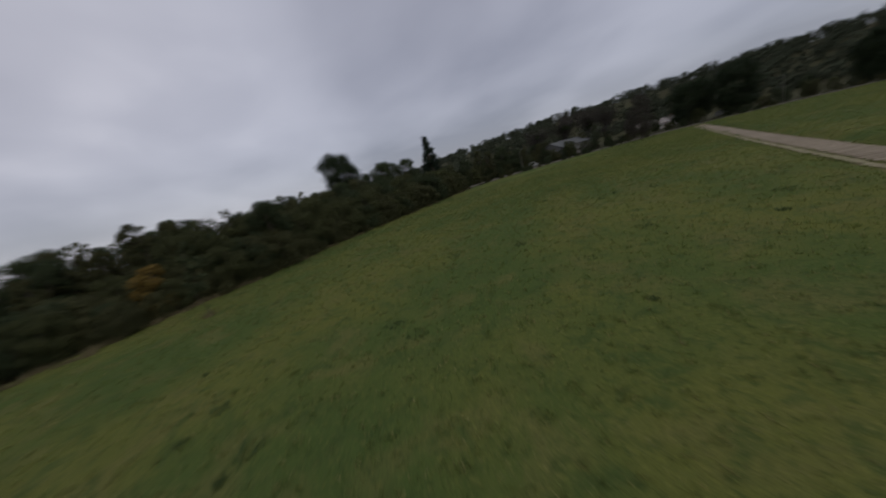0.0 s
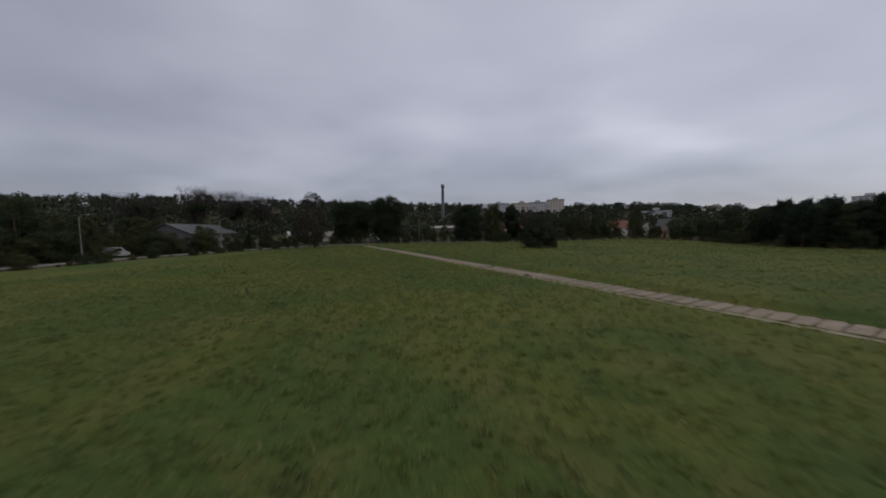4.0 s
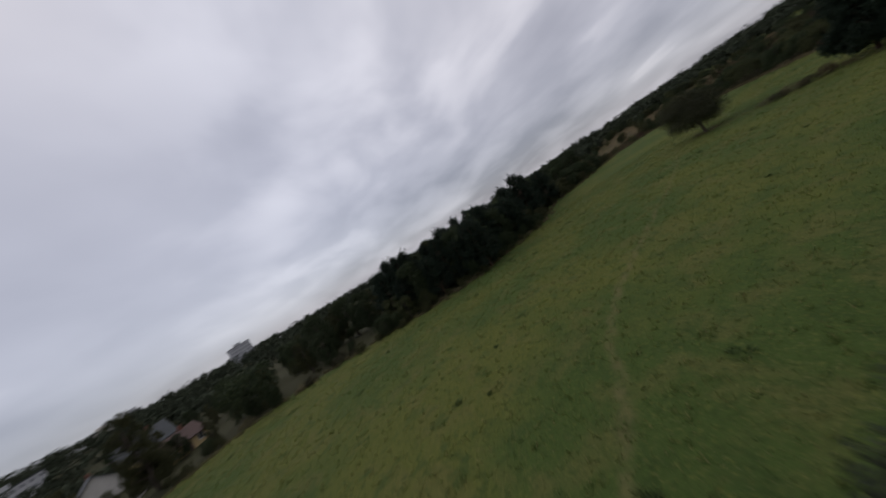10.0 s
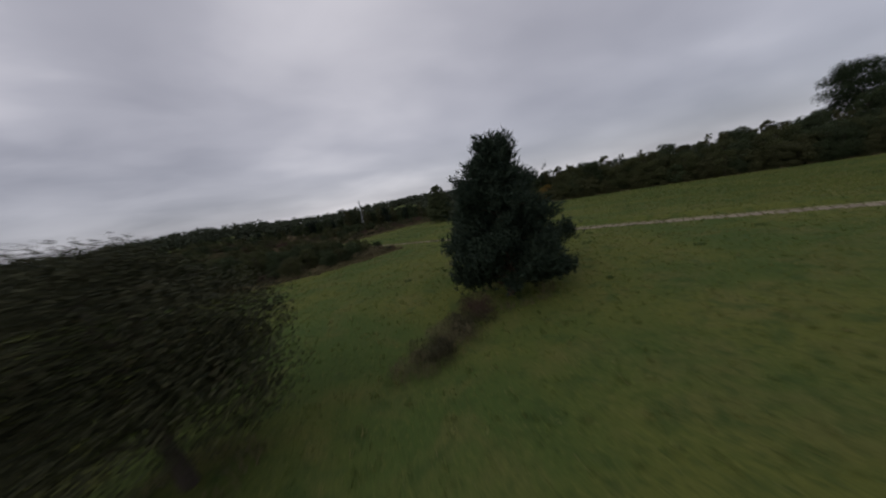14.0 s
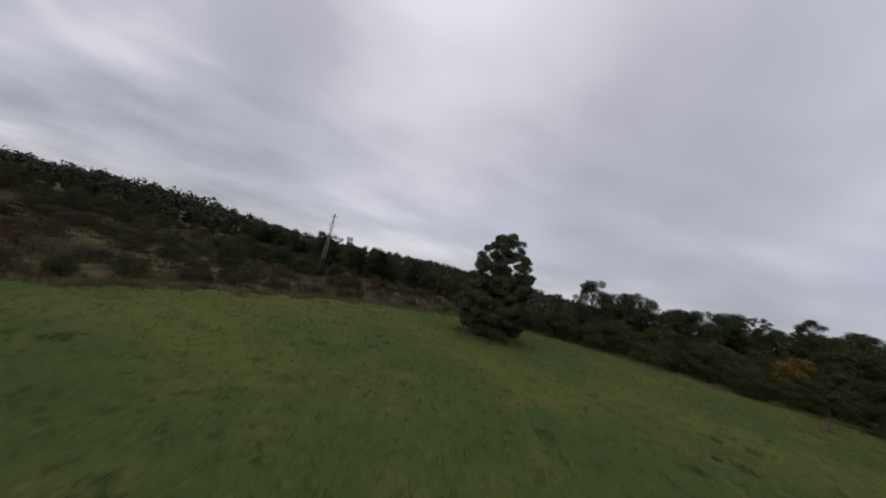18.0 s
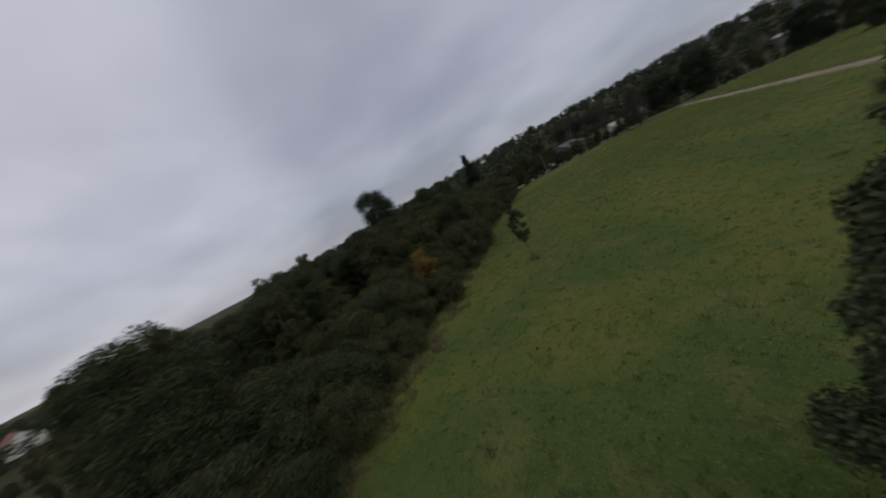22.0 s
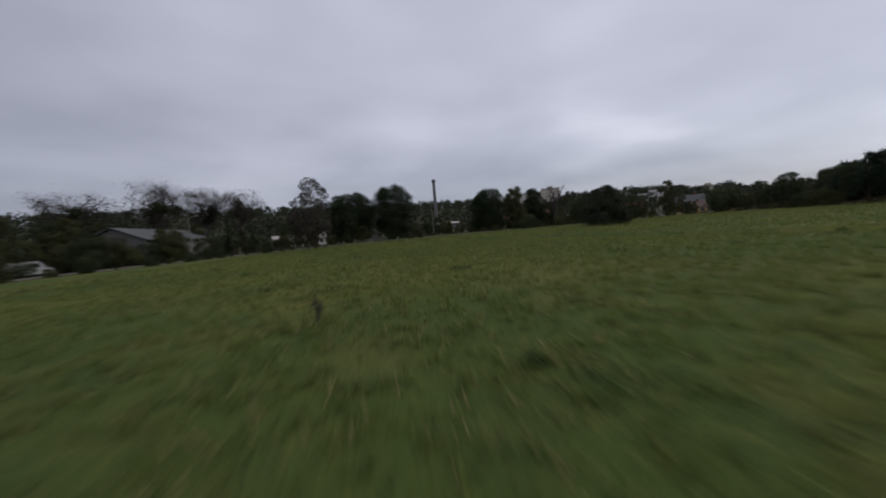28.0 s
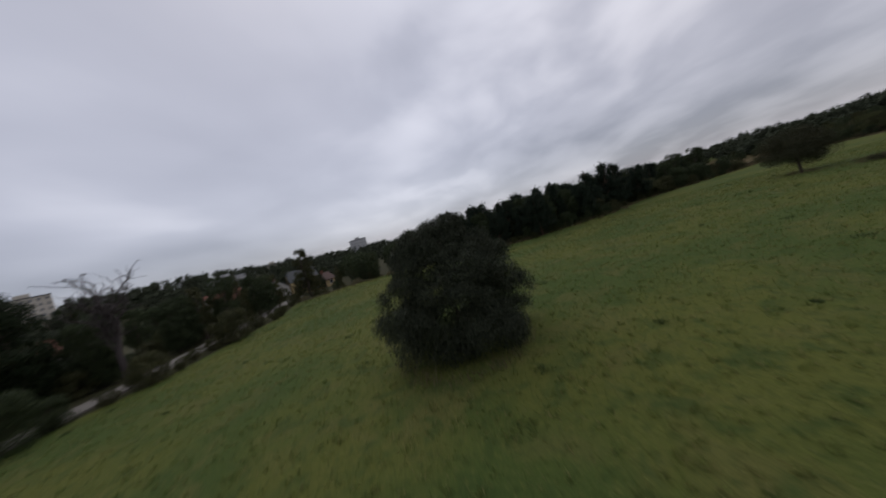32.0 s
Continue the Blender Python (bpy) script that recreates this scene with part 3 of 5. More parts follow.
TH, Q0, Q2, Q3, SPAN = -1.0486, 15.01, 2.14, 1.66, 91.6
HOLLOW = 0.5
ALONG, ACROSS = Vector((math.cos(TH), math.sin(TH), 0)), Vector((-math.sin(TH), math.cos(TH), 0))


def on_path(p, q=0.0, z=0.0):
    """A place p metres along the path and q across it (positive to the east)."""
    v = ALONG * p + ACROSS * (Q0 + Q2 * (p / SPAN) ** 2 + Q3 * (p / SPAN) ** 3 + q)
    return Vector((v.x, v.y, z))


def height(x, y):
    """Ground height: a flat meadow, low hills all round, a dip beyond the eastern edge, a valley in the south-west."""
    x, y = np.asarray(x, float), np.asarray(y, float)
    r = np.hypot(x - 20, y - 5)
    bearing = np.degrees(np.arctan2(x - 20, y - 5))
    hill = np.interp(bearing, [b for b, _ in RIDGE], [h for _, h in RIDGE])
    z = hill * smooth(r, 175, 430)
    z = z + 4.0 * smooth(x, 62, 135) * smooth(-y, 45, 110)
    z = z - 9.0 * smooth(0.75 * (14 - x) - 0.65 * (y + 108), 0, 110) * smooth(-y, 95, 112)
    # the slab path lies in a shallow worn hollow
    u, w = x * ALONG.x + y * ALONG.y, x * ACROSS.x + y * ACROSS.y
    q = w - (Q0 + Q2 * (u / SPAN) ** 2 + Q3 * (u / SPAN) ** 3)
    z = z - HOLLOW * (1 - smooth(np.abs(q), 2.25, 4.0)) * smooth(u, -96, -84) * (1 - smooth(u, 85, 100))
    return z


def ground():
    rings = np.concatenate([np.arange(0.01, 135, 0.75), np.arange(135.5, 175, 1.6), 176.6 * 1.07 ** np.arange(0, 45)])
    turns = 560
    a = np.arange(turns) * 2 * np.pi / turns
    x = 20 + rings[:, None] * np.sin(a)
    y = 5 + rings[:, None] * np.cos(a)
    z = height(x, y)
    v = np.stack([x, y, z], -1).reshape(-1, 3)
    i, k = np.meshgrid(np.arange(len(rings) - 1), np.arange(turns), indexing="ij")
    b = (k + 1) % turns
    f = np.stack([i * turns + k, (i + 1) * turns + k, (i + 1) * turns + b, i * turns + b], -1).reshape(-1, 4)[:, ::-1]
    me = mesh_of("ground", v, f, GROUND)
    me.polygons.foreach_set("use_smooth", np.ones(len(me.polygons), bool))
    field = inside(v[:, 0], v[:, 1], MEADOW)
    edge = away(v[:, 0], v[:, 1], MEADOW + MEADOW[:1])
    south = on_heath(v[:, 0], v[:, 1])
    heath = np.where(~field & south, smooth(edge, 0.0, 3.0), 0) * (1 - smooth(np.hypot(v[:, 0] - 20, v[:, 1]), 220, 270))
    floor = np.where(~field & ~south, smooth(edge, 0.4, 3.0), 0)
    heathside = away(v[:, 0], v[:, 1], SCRUBLINE)
    straw = 0.75 * (1 - smooth(heathside, 0.3, 2.6))
    side = [tuple(on_path(p, -1.55)[:2]) for p in range(36, 96, 4)]
    straw = np.maximum(straw, 0.75 * (1 - smooth(away(v[:, 0], v[:, 1], side), 0.2, 0.8)))
    verge = [tuple(on_path(p, -1.8)[:2]) for p in range(-88, 40, 4)]
    straw = np.maximum(straw, 0.5 * (1 - smooth(away(v[:, 0], v[:, 1], verge), 0.1, 0.8)))
    straw = np.maximum(straw, 0.5 * (1 - smooth(away(v[:, 0], v[:, 1], HEDGE), 0.2, 1.8)))
    straw = np.maximum(straw, 0.68 * (1 - smooth(away(v[:, 0], v[:, 1], TRACK), 0.05, 0.85)))
    colors = np.stack([heath, floor, straw, np.ones(len(v))], -1)
    layer = me.color_attributes.new("cover", "FLOAT_COLOR", "POINT")
    layer.data.foreach_set("color", colors.astype(np.float32).ravel())
    tagged(new("ground", me), "mown green meadow running out into scrub, heath and low wooded hills", "meadow", kind="structure")


ground()

# ---- the concrete slab path ----
def path_turn(p):
    return TH + math.atan((2 * Q2 * (p / SPAN) + 3 * Q3 * (p / SPAN) ** 2) / SPAN)


def slab_mesh(name, along, across, seed, ragged=0.03):
    """A cast slab with worn, chipped edges and rounded corners."""
    rng = random.Random(seed)
    ring = []
    n = 5
    for sx, sy, ex, ey in ((-1, -1, 1, -1), (1, -1, 1, 1), (1, 1, -1, 1), (-1, 1, -1, -1)):
        for i in range(n):
            t = i / n
            x, y = (sx + (ex - sx) * t) * along / 2, (sy + (ey - sy) * t) * across / 2
            cut = 0.06 if i == 0 else 0
            ring.append((x * (1 - cut / along * 2) + rng.gauss(0, ragged), y * (1 - cut / across * 2) + rng.gauss(0, ragged)))
    k = len(ring)
    v = [(x, y, -0.08) for x, y in ring] + [(x, y, 0.012) for x, y in ring] + [(x * (1 - 0.05 / along), y * (1 - 0.05 / across), 0.026) for x, y in ring] + [(0, 0, 0.024)]
    f = []
    for i in range(k):
        b = (i + 1) % k
        f += [(i, b, k + b, k + i), (k + i, k + b, 2 * k + b, 2 * k + i), (2 * k + i, 2 * k + b, 3 * k, 3 * k)]
    me = bpy.data.meshes.new(name)
    me.from_pydata(v, [], [tuple(dict.fromkeys(q)) for q in f])
    me.materials.append(CONCRETE)
    return me


def bed(p):
    """The trodden bed's edges at p: wide by the road, one row of slabs further on."""
    k = float(smooth(p, 34, 44))
    return -1.72 + 1.17 * k, 2.05 - 0.9 * k


def slab_path():
    rng = random.Random(4)
    bm = bmesh.new()
    rows = []
    for i in range(370):
        p = -88 + i * 0.5
        lo, hi = bed(p)
        w = 0.10 * math.sin(p * 1.9) + 0.07 * math.sin(p * 4.3) + rng.gauss(0, 0.05)
        v = 0.08 * math.sin(p * 2.3 + 1) + rng.gauss(0, 0.06)
        rows.append([bm.verts.new(on_path(p, q, 0.014 + float(height(*on_path(p, q)[:2])))) for q in (lo + w, lo * 0.4 + hi * 0.6, hi + v)])
    for a, b in zip(rows, rows[1:]):
        for k in range(2):
            bm.faces.new((a[k], a[k + 1], b[k + 1], b[k]))
    bmesh.ops.recalc_face_normals(bm, faces=bm.faces)
    me = bpy.data.meshes.new("path")
    bm.to_mesh(me)
    bm.free()
    me.materials.append(DIRT)
    path = tagged(new("path", me), "field path of worn concrete road slabs with grassy joints", "path", kind="structure")
    wide = [slab_mesh("slab", 0.89, 2.72, i) for i in range(8)]
    long = [slab_mesh("slab", 2.84, 0.66, 10 + i, 0.06) for i in range(5)]
    for me in long:
        me.materials[0] = MOSSY
    broken = [slab_mesh("slab", 0.84, 1.6, 20 + i, 0.07) for i in range(8)]
    stub = [slab_mesh("slab", 0.74, 0.95, 30 + i, 0.08) for i in range(6)]
    pebble = [slab_mesh("slab", 0.45, 0.5, 40 + i, 0.05) for i in range(4)]

    def lay(me, p, q, turn, lift):
        ob = put("slab", me, path)
        ob.matrix_basis = Matrix.Translation(on_path(p, q, 0.014 + float(height(*on_path(p, q)[:2])) + rng.uniform(0, lift))) @ Matrix.Rotation(path_turn(p) + rng.gauss(0, turn), 4, "Z") @ Matrix.Rotation(rng.gauss(0, 0.006), 4, "X")

    for i in range(183):
        p = -87.5 + i
        if p < 36:
            lay(rng.choice(wide), p, 0.62 + rng.gauss(0, 0.03), 0.012, 0.014)
        elif rng.random() < 0.62:
            lay(rng.choice(broken), p, 0.3 + rng.gauss(0, 0.09), 0.06, 0.016)
        else:
            lay(rng.choice(stub), p, 0.6 + rng.gauss(0, 0.08), 0.1, 0.016)
            if rng.random() < 0.75:
                lay(rng.choice(pebble), p + rng.gauss(0, 0.1), -0.25 + rng.gauss(0, 0.1), 0.5, 0.01)
    for i in range(43):
        p = -85.5 + 3.0 * i
        lay(rng.choice(long), p, -1.3 + rng.gauss(0, 0.03), 0.006, 0.012)


slab_path()

# ---- the trees and bushes of the meadow ----
broad_tree("round_bush", (24.8, 56.1, 0), "dense dark grey-green round bush alone in the meadow", "bush", 8.4, 5.9, WILLOW, 11, 190000, 0.13, 0.02, 0.5, 300, lobe=0.55, turn=-50, squash=(1.15, 0.9), slim=0.36, trunk_r=0.16, gaps=0.55, tuft=0.8, full=1.0)
broad_tree("young_oak", (26.4, -91.0, 0), "conical young oak with dark green leaves down to the grass", "tree", 13.6, 5.0, OAK, 12, 260000, 0.14, 0.055, 0.6, 420, lobe=0.55, trunk_r=0.26, slim=0.66, gaps=0.45, cone=True, tuft=0.9)
broad_tree("sapling", (-1.7, -73.3, 0), "slender young oak sapling on a thin bent stem", "sapling", 8.1, 1.25, OAK, 13, 9000, 0.17, 0.34, 0.45, 46, lobe=0.85, trunk_r=0.05, gaps=0.15, lean=(-0.5, 0.5))
broad_tree("hawthorn", (71.7, 2.4, 0), "low dark hawthorn tree with a leaning trunk", "tree", 7.3, 5.1, THORN, 14, 80000, 0.13, 0.27, 0.2, 110, trunk_r=0.26, lean=(2.0, -0.8), slim=0.48, lobe=0.85, tuft=0.5)
pine("tall_pine", (55.0, -4.4, 0), "tall dark pine in a clump in the meadow", 10.9, 4.2, 21, 9500, 0.42, group="meadow pines", base=0.05, cone=0.82)
pine("broad_pine", (50.6, -10.6, 0), "lower spreading dark pine beside a taller one", 9.4, 5.5, 22, 9500, 0.42, group="meadow pines", base=0.05, cone=0.66)
broad_tree("wild_cherry", (50.4, -17.4, 0), "dark broadleaf tree standing against the pine clump", "tree", 7.7, 3.6, WILLOW, 15, 70000, 0.13, 0.04, 0.3, 110, trunk_r=0.18, lobe=0.8, tuft=0.5)

# ---- hedge, scrub and woods round the meadow ----
PROTO = {}


def plant(kind, x, y, size, turn, label=""):
    """A copy of a kind of plant, standing on the ground."""
    m = pose(x, y, float(height(x, y)) - 0.05, 0, 0, turn)
    ob, used = PROTO[kind]
    if used:
        ob = copy_thing(ob, m)
    PROTO[kind][1] = True
    ob.matrix_basis = m @ Matrix.Scale(size, 4)
    if label:
        tagged(ob, label)
    return ob


def prototypes():
    G, W, o = "shrubs of the hedge", "trees of the wood", (0, 0, 0)
    made = {
        "shrub_a": broad_tree("shrub", o, "dense dark green shrub in the hedge", "shrub", 5.6, 3.4, GREEN, 31, 16150, 0.17, 0.02, 0.2, 34, group=G),
        "shrub_b": broad_tree("thicket_shrub", o, "brownish autumn shrub in the hedge", "shrub", 4.8, 3.4, SCRUB, 32, 16150, 0.17, 0.02, 0.2, 34, group=G),
        "shrub_c": broad_tree("willow_shrub", o, "grey-green willow shrub in the hedge", "shrub", 6.6, 3.6, SALLOW, 33, 16150, 0.19, 0.02, 0.3, 36, group=G, slim=0.36),
        "shrub_y": broad_tree("shrub", o, "shrub with bright yellow autumn leaves", "shrub", 4.2, 2.1, YELLOW, 34, 5100, 0.18, 0.05, 0.3, 22, group=G),
        "tree_a": broad_tree("broadleaf_tree", o, "dark green broadleaf tree at the wood's edge", "tree", 12.2, 4.6, GREEN, 35, 28000, 0.2, 0.08, 0.3, 72, group=W, lobe=0.8),
        "tree_b": broad_tree("broadleaf_tree", o, "thinning brown-green tree at the wood's edge", "tree", 12.8, 3.9, SCRUB, 36, 24000, 0.19, 0.1, 0.5, 72, group=W, gaps=0.3, lobe=0.8),
        "tree_c": broad_tree("birch_tree", o, "slim birch with thin yellowing leaves", "tree", 13.5, 2.7, SCRUB, 37, 10200, 0.19, 0.16, 0.55, 34, bark=PALE_BARK, trunk_r=0.14, group=W, gaps=0.2),
        "pine_a": pine("pine_tree", o, "dark pine in the eastern wood", 13.8, 4.4, 41, 2090, 0.65, 8, "pines of the wood", cone=0.84),
        "pine_b": pine("pine_tree", o, "dark bushy pine in the eastern wood", 11.5, 4.5, 42, 1995, 0.68, 8, "pines of the wood", cone=0.6),
        "spruce": pine("spruce_tree", o, "narrow dark spruce above the hedge", 14.0, 2.6, 46, 2090, 0.58, 8, "spruces", cone=0.9, category="spruce"),
        "heath_a": broad_tree("heather_bush", o, "low brown heath bush", "bush", 1.7, 1.9, HEATHER, 43, 5100, 0.13, 0.02, 0.1, 20, group="heath bushes", trunk_r=0.03, slim=0.25),
        "heath_b": broad_tree("scrub_bush", o, "low grey-green heath bush", "bush", 2.2, 1.7, SCRUB, 44, 5100, 0.12, 0.02, 0.2, 20, group="heath bushes", trunk_r=0.03),
        "heath_c": broad_tree("grass_tussock", o, "pale dry grassy heath tussock", "bush", 1.2, 1.9, STRAW, 47, 2550, 0.23, 0.02, 0.1, 20, group="heath bushes", trunk_r=0.02, slim=0.12),
        "bramble": broad_tree("bramble_thicket", o, "low dark brownish bramble thicket", "bramble", 1.7, 2.6, BRAMBLE, 45, 6460, 0.13, 0.02, 0.1, 24, group="bramble thickets", trunk_r=0.03),
    }
    for key, ob in made.items():
        PROTO[key] = [ob, False]


prototypes()
PLACE = random.Random(77)


def along_line(line, step):
    """Places along a polyline, with the direction to its left."""
    out, carry = [], 0.0
    for (ax, ay), (bx, by) in zip(line, line[1:]):
        length = math.hypot(bx - ax, by - ay)
        d = carry
        while d < length:
            t = d / length
            out.append((ax + (bx - ax) * t, ay + (by - ay) * t, -(by - ay) / length, (bx - ax) / length))
            d += step
        carry = d - length
    return out


def belt(line, rows, step):
    """Rows of plants to the left of a line: (offset, spacing, kinds, smallest, largest)."""
    for off, gap, kinds, lo, hi in rows:
        for x, y, nx, ny in along_line(line, step * gap):
            o, j = off + PLACE.uniform(-0.3, 0.3) * step, PLACE.uniform(-0.4, 0.4) * step
            px, py = x + nx * o + ny * j, y + ny * o - nx * j
            if on_heath(px - 1, py - 2):
                continue
            plant(PLACE.choice(kinds), px, py, PLACE.uniform(lo, hi), PLACE.uniform(0, 360))


def tall(rows, k):
    """The same rows of plants, k times as big."""
    return [(o, g, kinds, lo * k, hi * k) for o, g, kinds, lo, hi in rows]


HEDGEROWS = [(0.9, 0.7, ["heath_b", "heath_b", "shrub_b"], 0.3, 0.75), (2.9, 0.62, ["shrub_b", "shrub_b", "shrub_a", "shrub_c"], 0.55, 0.85), (6.5, 0.8, ["shrub_a", "shrub_b", "shrub_c"], 0.75, 1.1), (10.5, 0.95, ["shrub_a", "shrub_b", "shrub_c"], 0.75, 1.1), (15, 1.0, ["shrub_c", "tree_b", "shrub_a", "shrub_b"], 0.65, 0.95), (20, 0.8, ["tree_b", "tree_a", "tree_a", "shrub_c"], 0.7, 0.9), (27, 0.7, ["tree_b", "tree_a", "tree_c", "tree_a"], 0.7, 0.98), (38, 0.8, ["tree_c", "tree_a", "tree_b", "tree_a"], 0.75, 1.02)]
belt(HEDGE[:3], HEDGEROWS[:5] + tall(HEDGEROWS[5:], 1.16), 4.6)
belt(HEDGE[2:5], HEDGEROWS[:5] + tall(HEDGEROWS[5:], 1.04), 4.6)
belt(HEDGE[4:], tall(HEDGEROWS[:4], 1.5) + tall(HEDGEROWS[4:], 1.15), 4.6)
for x, y, nx, ny in along_line(HEDGE[4:9], 3.6):
    plant(PLACE.choice(["tree_a", "tree_a", "tree_b"]), x + nx * PLACE.uniform(6.5, 11), y + ny * PLACE.uniform(6.5, 11), PLACE.uniform(0.6, 0.78), 360 * PLACE.random())
belt(EAST[:4], [(1.6, 0.8, ["heath_b", "heath_c", "heath_b", "bramble"], 0.5, 0.9), (6, 1.2, ["shrub_b", "heath_b", "shrub_a"], 0.3, 0.5), (24, 1.0, ["shrub_a", "shrub_c", "tree_b"], 0.5, 0.8)], 5.0)
belt(EAST[3:8], [(0.6, 0.45, ["heath_b", "heath_b", "bramble", "heath_c"], 0.4, 0.7), (2.6, 0.5, ["shrub_a", "shrub_c", "shrub_a", "heath_b"], 0.4, 0.75), (5.5, 0.8, ["pine_b", "tree_a", "pine_a", "shrub_c"], 0.65, 0.85), (11, 0.9, ["pine_a", "pine_b", "tree_a"], 0.75, 0.95), (19, 1.2, ["tree_b", "tree_a", "pine_a"], 0.7, 0.95), (29, 1.6, ["tree_b", "tree_a", "tree_c"], 0.7, 0.95)], 5.0)
belt(EAST[7:], [(1.4, 0.7, ["heath_b", "shrub_b", "bramble", "shrub_a"], 0.35, 0.6), (5, 0.8, ["shrub_a", "shrub_c", "shrub_a", "shrub_b"], 0.7, 1.1), (10, 0.9, ["shrub_a", "shrub_c", "tree_a"], 0.7, 1.0), (17, 1.1, ["tree_b", "tree_a", "pine_a"], 0.7, 0.95), (27, 1.5, ["tree_b", "tree_a", "tree_c"], 0.75, 0.95)], 5.0)
belt(NORTH[:4], [(1.5, 1.3, ["heath_b", "shrub_b", "shrub_a"], 0.25, 0.5), (13.5, 0.8, ["shrub_a", "shrub_b", "shrub_a", "shrub_c"], 0.75, 1.05), (19, 0.9, ["shrub_a", "tree_b", "tree_a"], 0.55, 0.8), (26, 1.0, ["tree_a", "tree_b"], 0.6, 0.8)], 5.0)
for x, y, s in ((81.5, 45.5, 0.84), (84, 49, 0.7), (86.5, 44, 0.78), (89, 49, 0.78), (91, 40, 0.86), (90, 54, 0.8), (96, 46, 0.88), (92, 33, 0.82), (97, 30, 0.9), (101, 24, 1.0), (101, 36, 0.95), (106, 20, 0.95), (110, 13, 0.9)):
    plant(PLACE.choice(["pine_a", "pine_a", "pine_b"]), x, y, s, 360 * PLACE.random())
plant("shrub_y", -13.2, -80.4, 1.5, 40)
plant("shrub_y", -10.2, -84.6, 0.6, 190)
for x, y, s in ((11.5, -107, 0.62), (8.5, -104, 0.6), (14.5, -108.5, 0.55), (5.5, -101.5, 0.6), (3, -98, 0.62), (9, -108, 0.8), (4, -104.5, 0.85), (0.5, -100, 0.8), (17, -109.5, 0.5), (-2, -96, 0.8), (12, -112, 0.7)):
    plant(PLACE.choice(["shrub_a", "shrub_a", "shrub_c", "shrub_b"]), x, y, s, 360 * PLACE.random())
plant("shrub_c", -11.5, -78.5, 0.62, 25, "rounded grey-brown willow shrub bulging from the hedge")
plant("shrub_b", -14.5, -76.5, 0.8, 110)
plant("spruce", -76.2, -9.2, 1.7, 0)
plant("shrub_a", -18.5, -69.5, 1.15, 130)
plant("tree_a", -21.5, -66.5, 0.92, 130)
plant("tree_a", -3.9, -106.5, 1.05, 20)
for x, y, s in ((-96, -23.6, 1.6), (-103, -18, 1.6), (-92, -14, 1.5), (-101, -31, 1.4), (-62, -33, 0.85), (-40, -55, 0.8), (-47, -48, 0.85), (-55, -40, 0.9)):
    plant("tree_a", x, y, s, 360 * PLACE.random())

# gardens and scrub in the dip beyond the hedge's end
for i in range(90):
    x, y = PLACE.uniform(-110, 4), PLACE.uniform(-200, -118)
    if x > -20 and y > -150 or math.hypot(x + 112, y + 230) < 20:
        continue
    plant(PLACE.choice(["shrub_a", "tree_b", "shrub_c", "tree_a", "shrub_b"]), x, y, PLACE.uniform(0.4, 0.75), 360 * PLACE.random())

# scrub and heath in the south-east
for i in range(820):
    x, y = PLACE.uniform(-30, 135), PLACE.uniform(-190, -30)
    if inside(np.array([x]), np.array([y]), MEADOW)[0] or float(away(np.array([x]), np.array([y]), SCRUBLINE)[0]) < 1.5 or not on_heath(x, y):
        continue
    plant(PLACE.choice(["heath_a", "heath_b", "heath_b", "heath_c", "bramble", "heath_b"]), x, y, PLACE.uniform(0.5, 1.15), PLACE.uniform(0, 360))
for x, y, nx, ny in along_line(SCRUBLINE, 3.0):
    plant(PLACE.choice(["heath_a", "heath_b", "heath_c", "heath_c", "heath_b", "bramble"]), x + nx * PLACE.uniform(1, 4), y + ny * PLACE.uniform(1, 4), PLACE.uniform(0.4, 0.75), PLACE.uniform(0, 360))
for kind, x, y, s in (("shrub_a", 62.4, -42.0, 0.5), ("bramble", 56.4, -43.4, 0.5), ("shrub_a", 66.5, -39.5, 0.45), ("shrub_c", 70, -44, 0.55), ("shrub_b", 72, -37, 0.6), ("shrub_a", 78, -62, 0.55), ("shrub_b", 70.5, -62, 0.7), ("shrub_a", 60.6, -108.4, 0.6), ("shrub_a", 66.8, -107.4, 0.5), ("shrub_c", 84, -88, 0.6), ("shrub_c", 61.5, -47.5, 0.5), ("shrub_a", 64.5, -50.5, 0.5), ("shrub_c", 66, -46.5, 0.6), ("shrub_b", 61, -53, 0.4), ("shrub_c", 70, -51, 0.6), ("shrub_a", 74, -49, 0.6), ("shrub_a", 76, -55, 0.55), ("shrub_c", 68, -57, 0.5), ("shrub_b", 80, -45, 0.7), ("heath_b", 60, -44.5, 0.9), ("shrub_c", 63, -44.5, 0.35), ("heath_c", 58.8, -45, 1.0), ("heath_b", 59.5, -50.5, 1.0), ("shrub_a", 57.6, -46.8, 0.34), ("heath_c", 58.5, -42, 0.9), ("heath_c", 61.5, -40, 0.9), ("heath_b", 64.5, -41.5, 1.1), ("bramble", 62.6, 0.3, 0.5), ("heath_c", 61.4, -0.6, 0.8), ("heath_c", 63.6, 1.0, 0.6), ("bramble", 60.0, -1.6, 0.5), ("heath_a", 58.6, -2.6, 0.7)):
    plant(kind, x, y, s, 360 * PLACE.random())
for x, y, nx, ny in along_line(SCRUBLINE[:5], 3.4):
    for off, lo, hi in ((2.5, 0.35, 0.6), (6.0, 0.5, 0.85), (10.5, 0.6, 0.95)):
        plant(PLACE.choice(["shrub_a", "shrub_c", "shrub_a", "bramble"]), x + nx * off + PLACE.uniform(-1, 1), y + ny * off + PLACE.uniform(-1, 1), PLACE.uniform(lo, hi), 360 * PLACE.random())
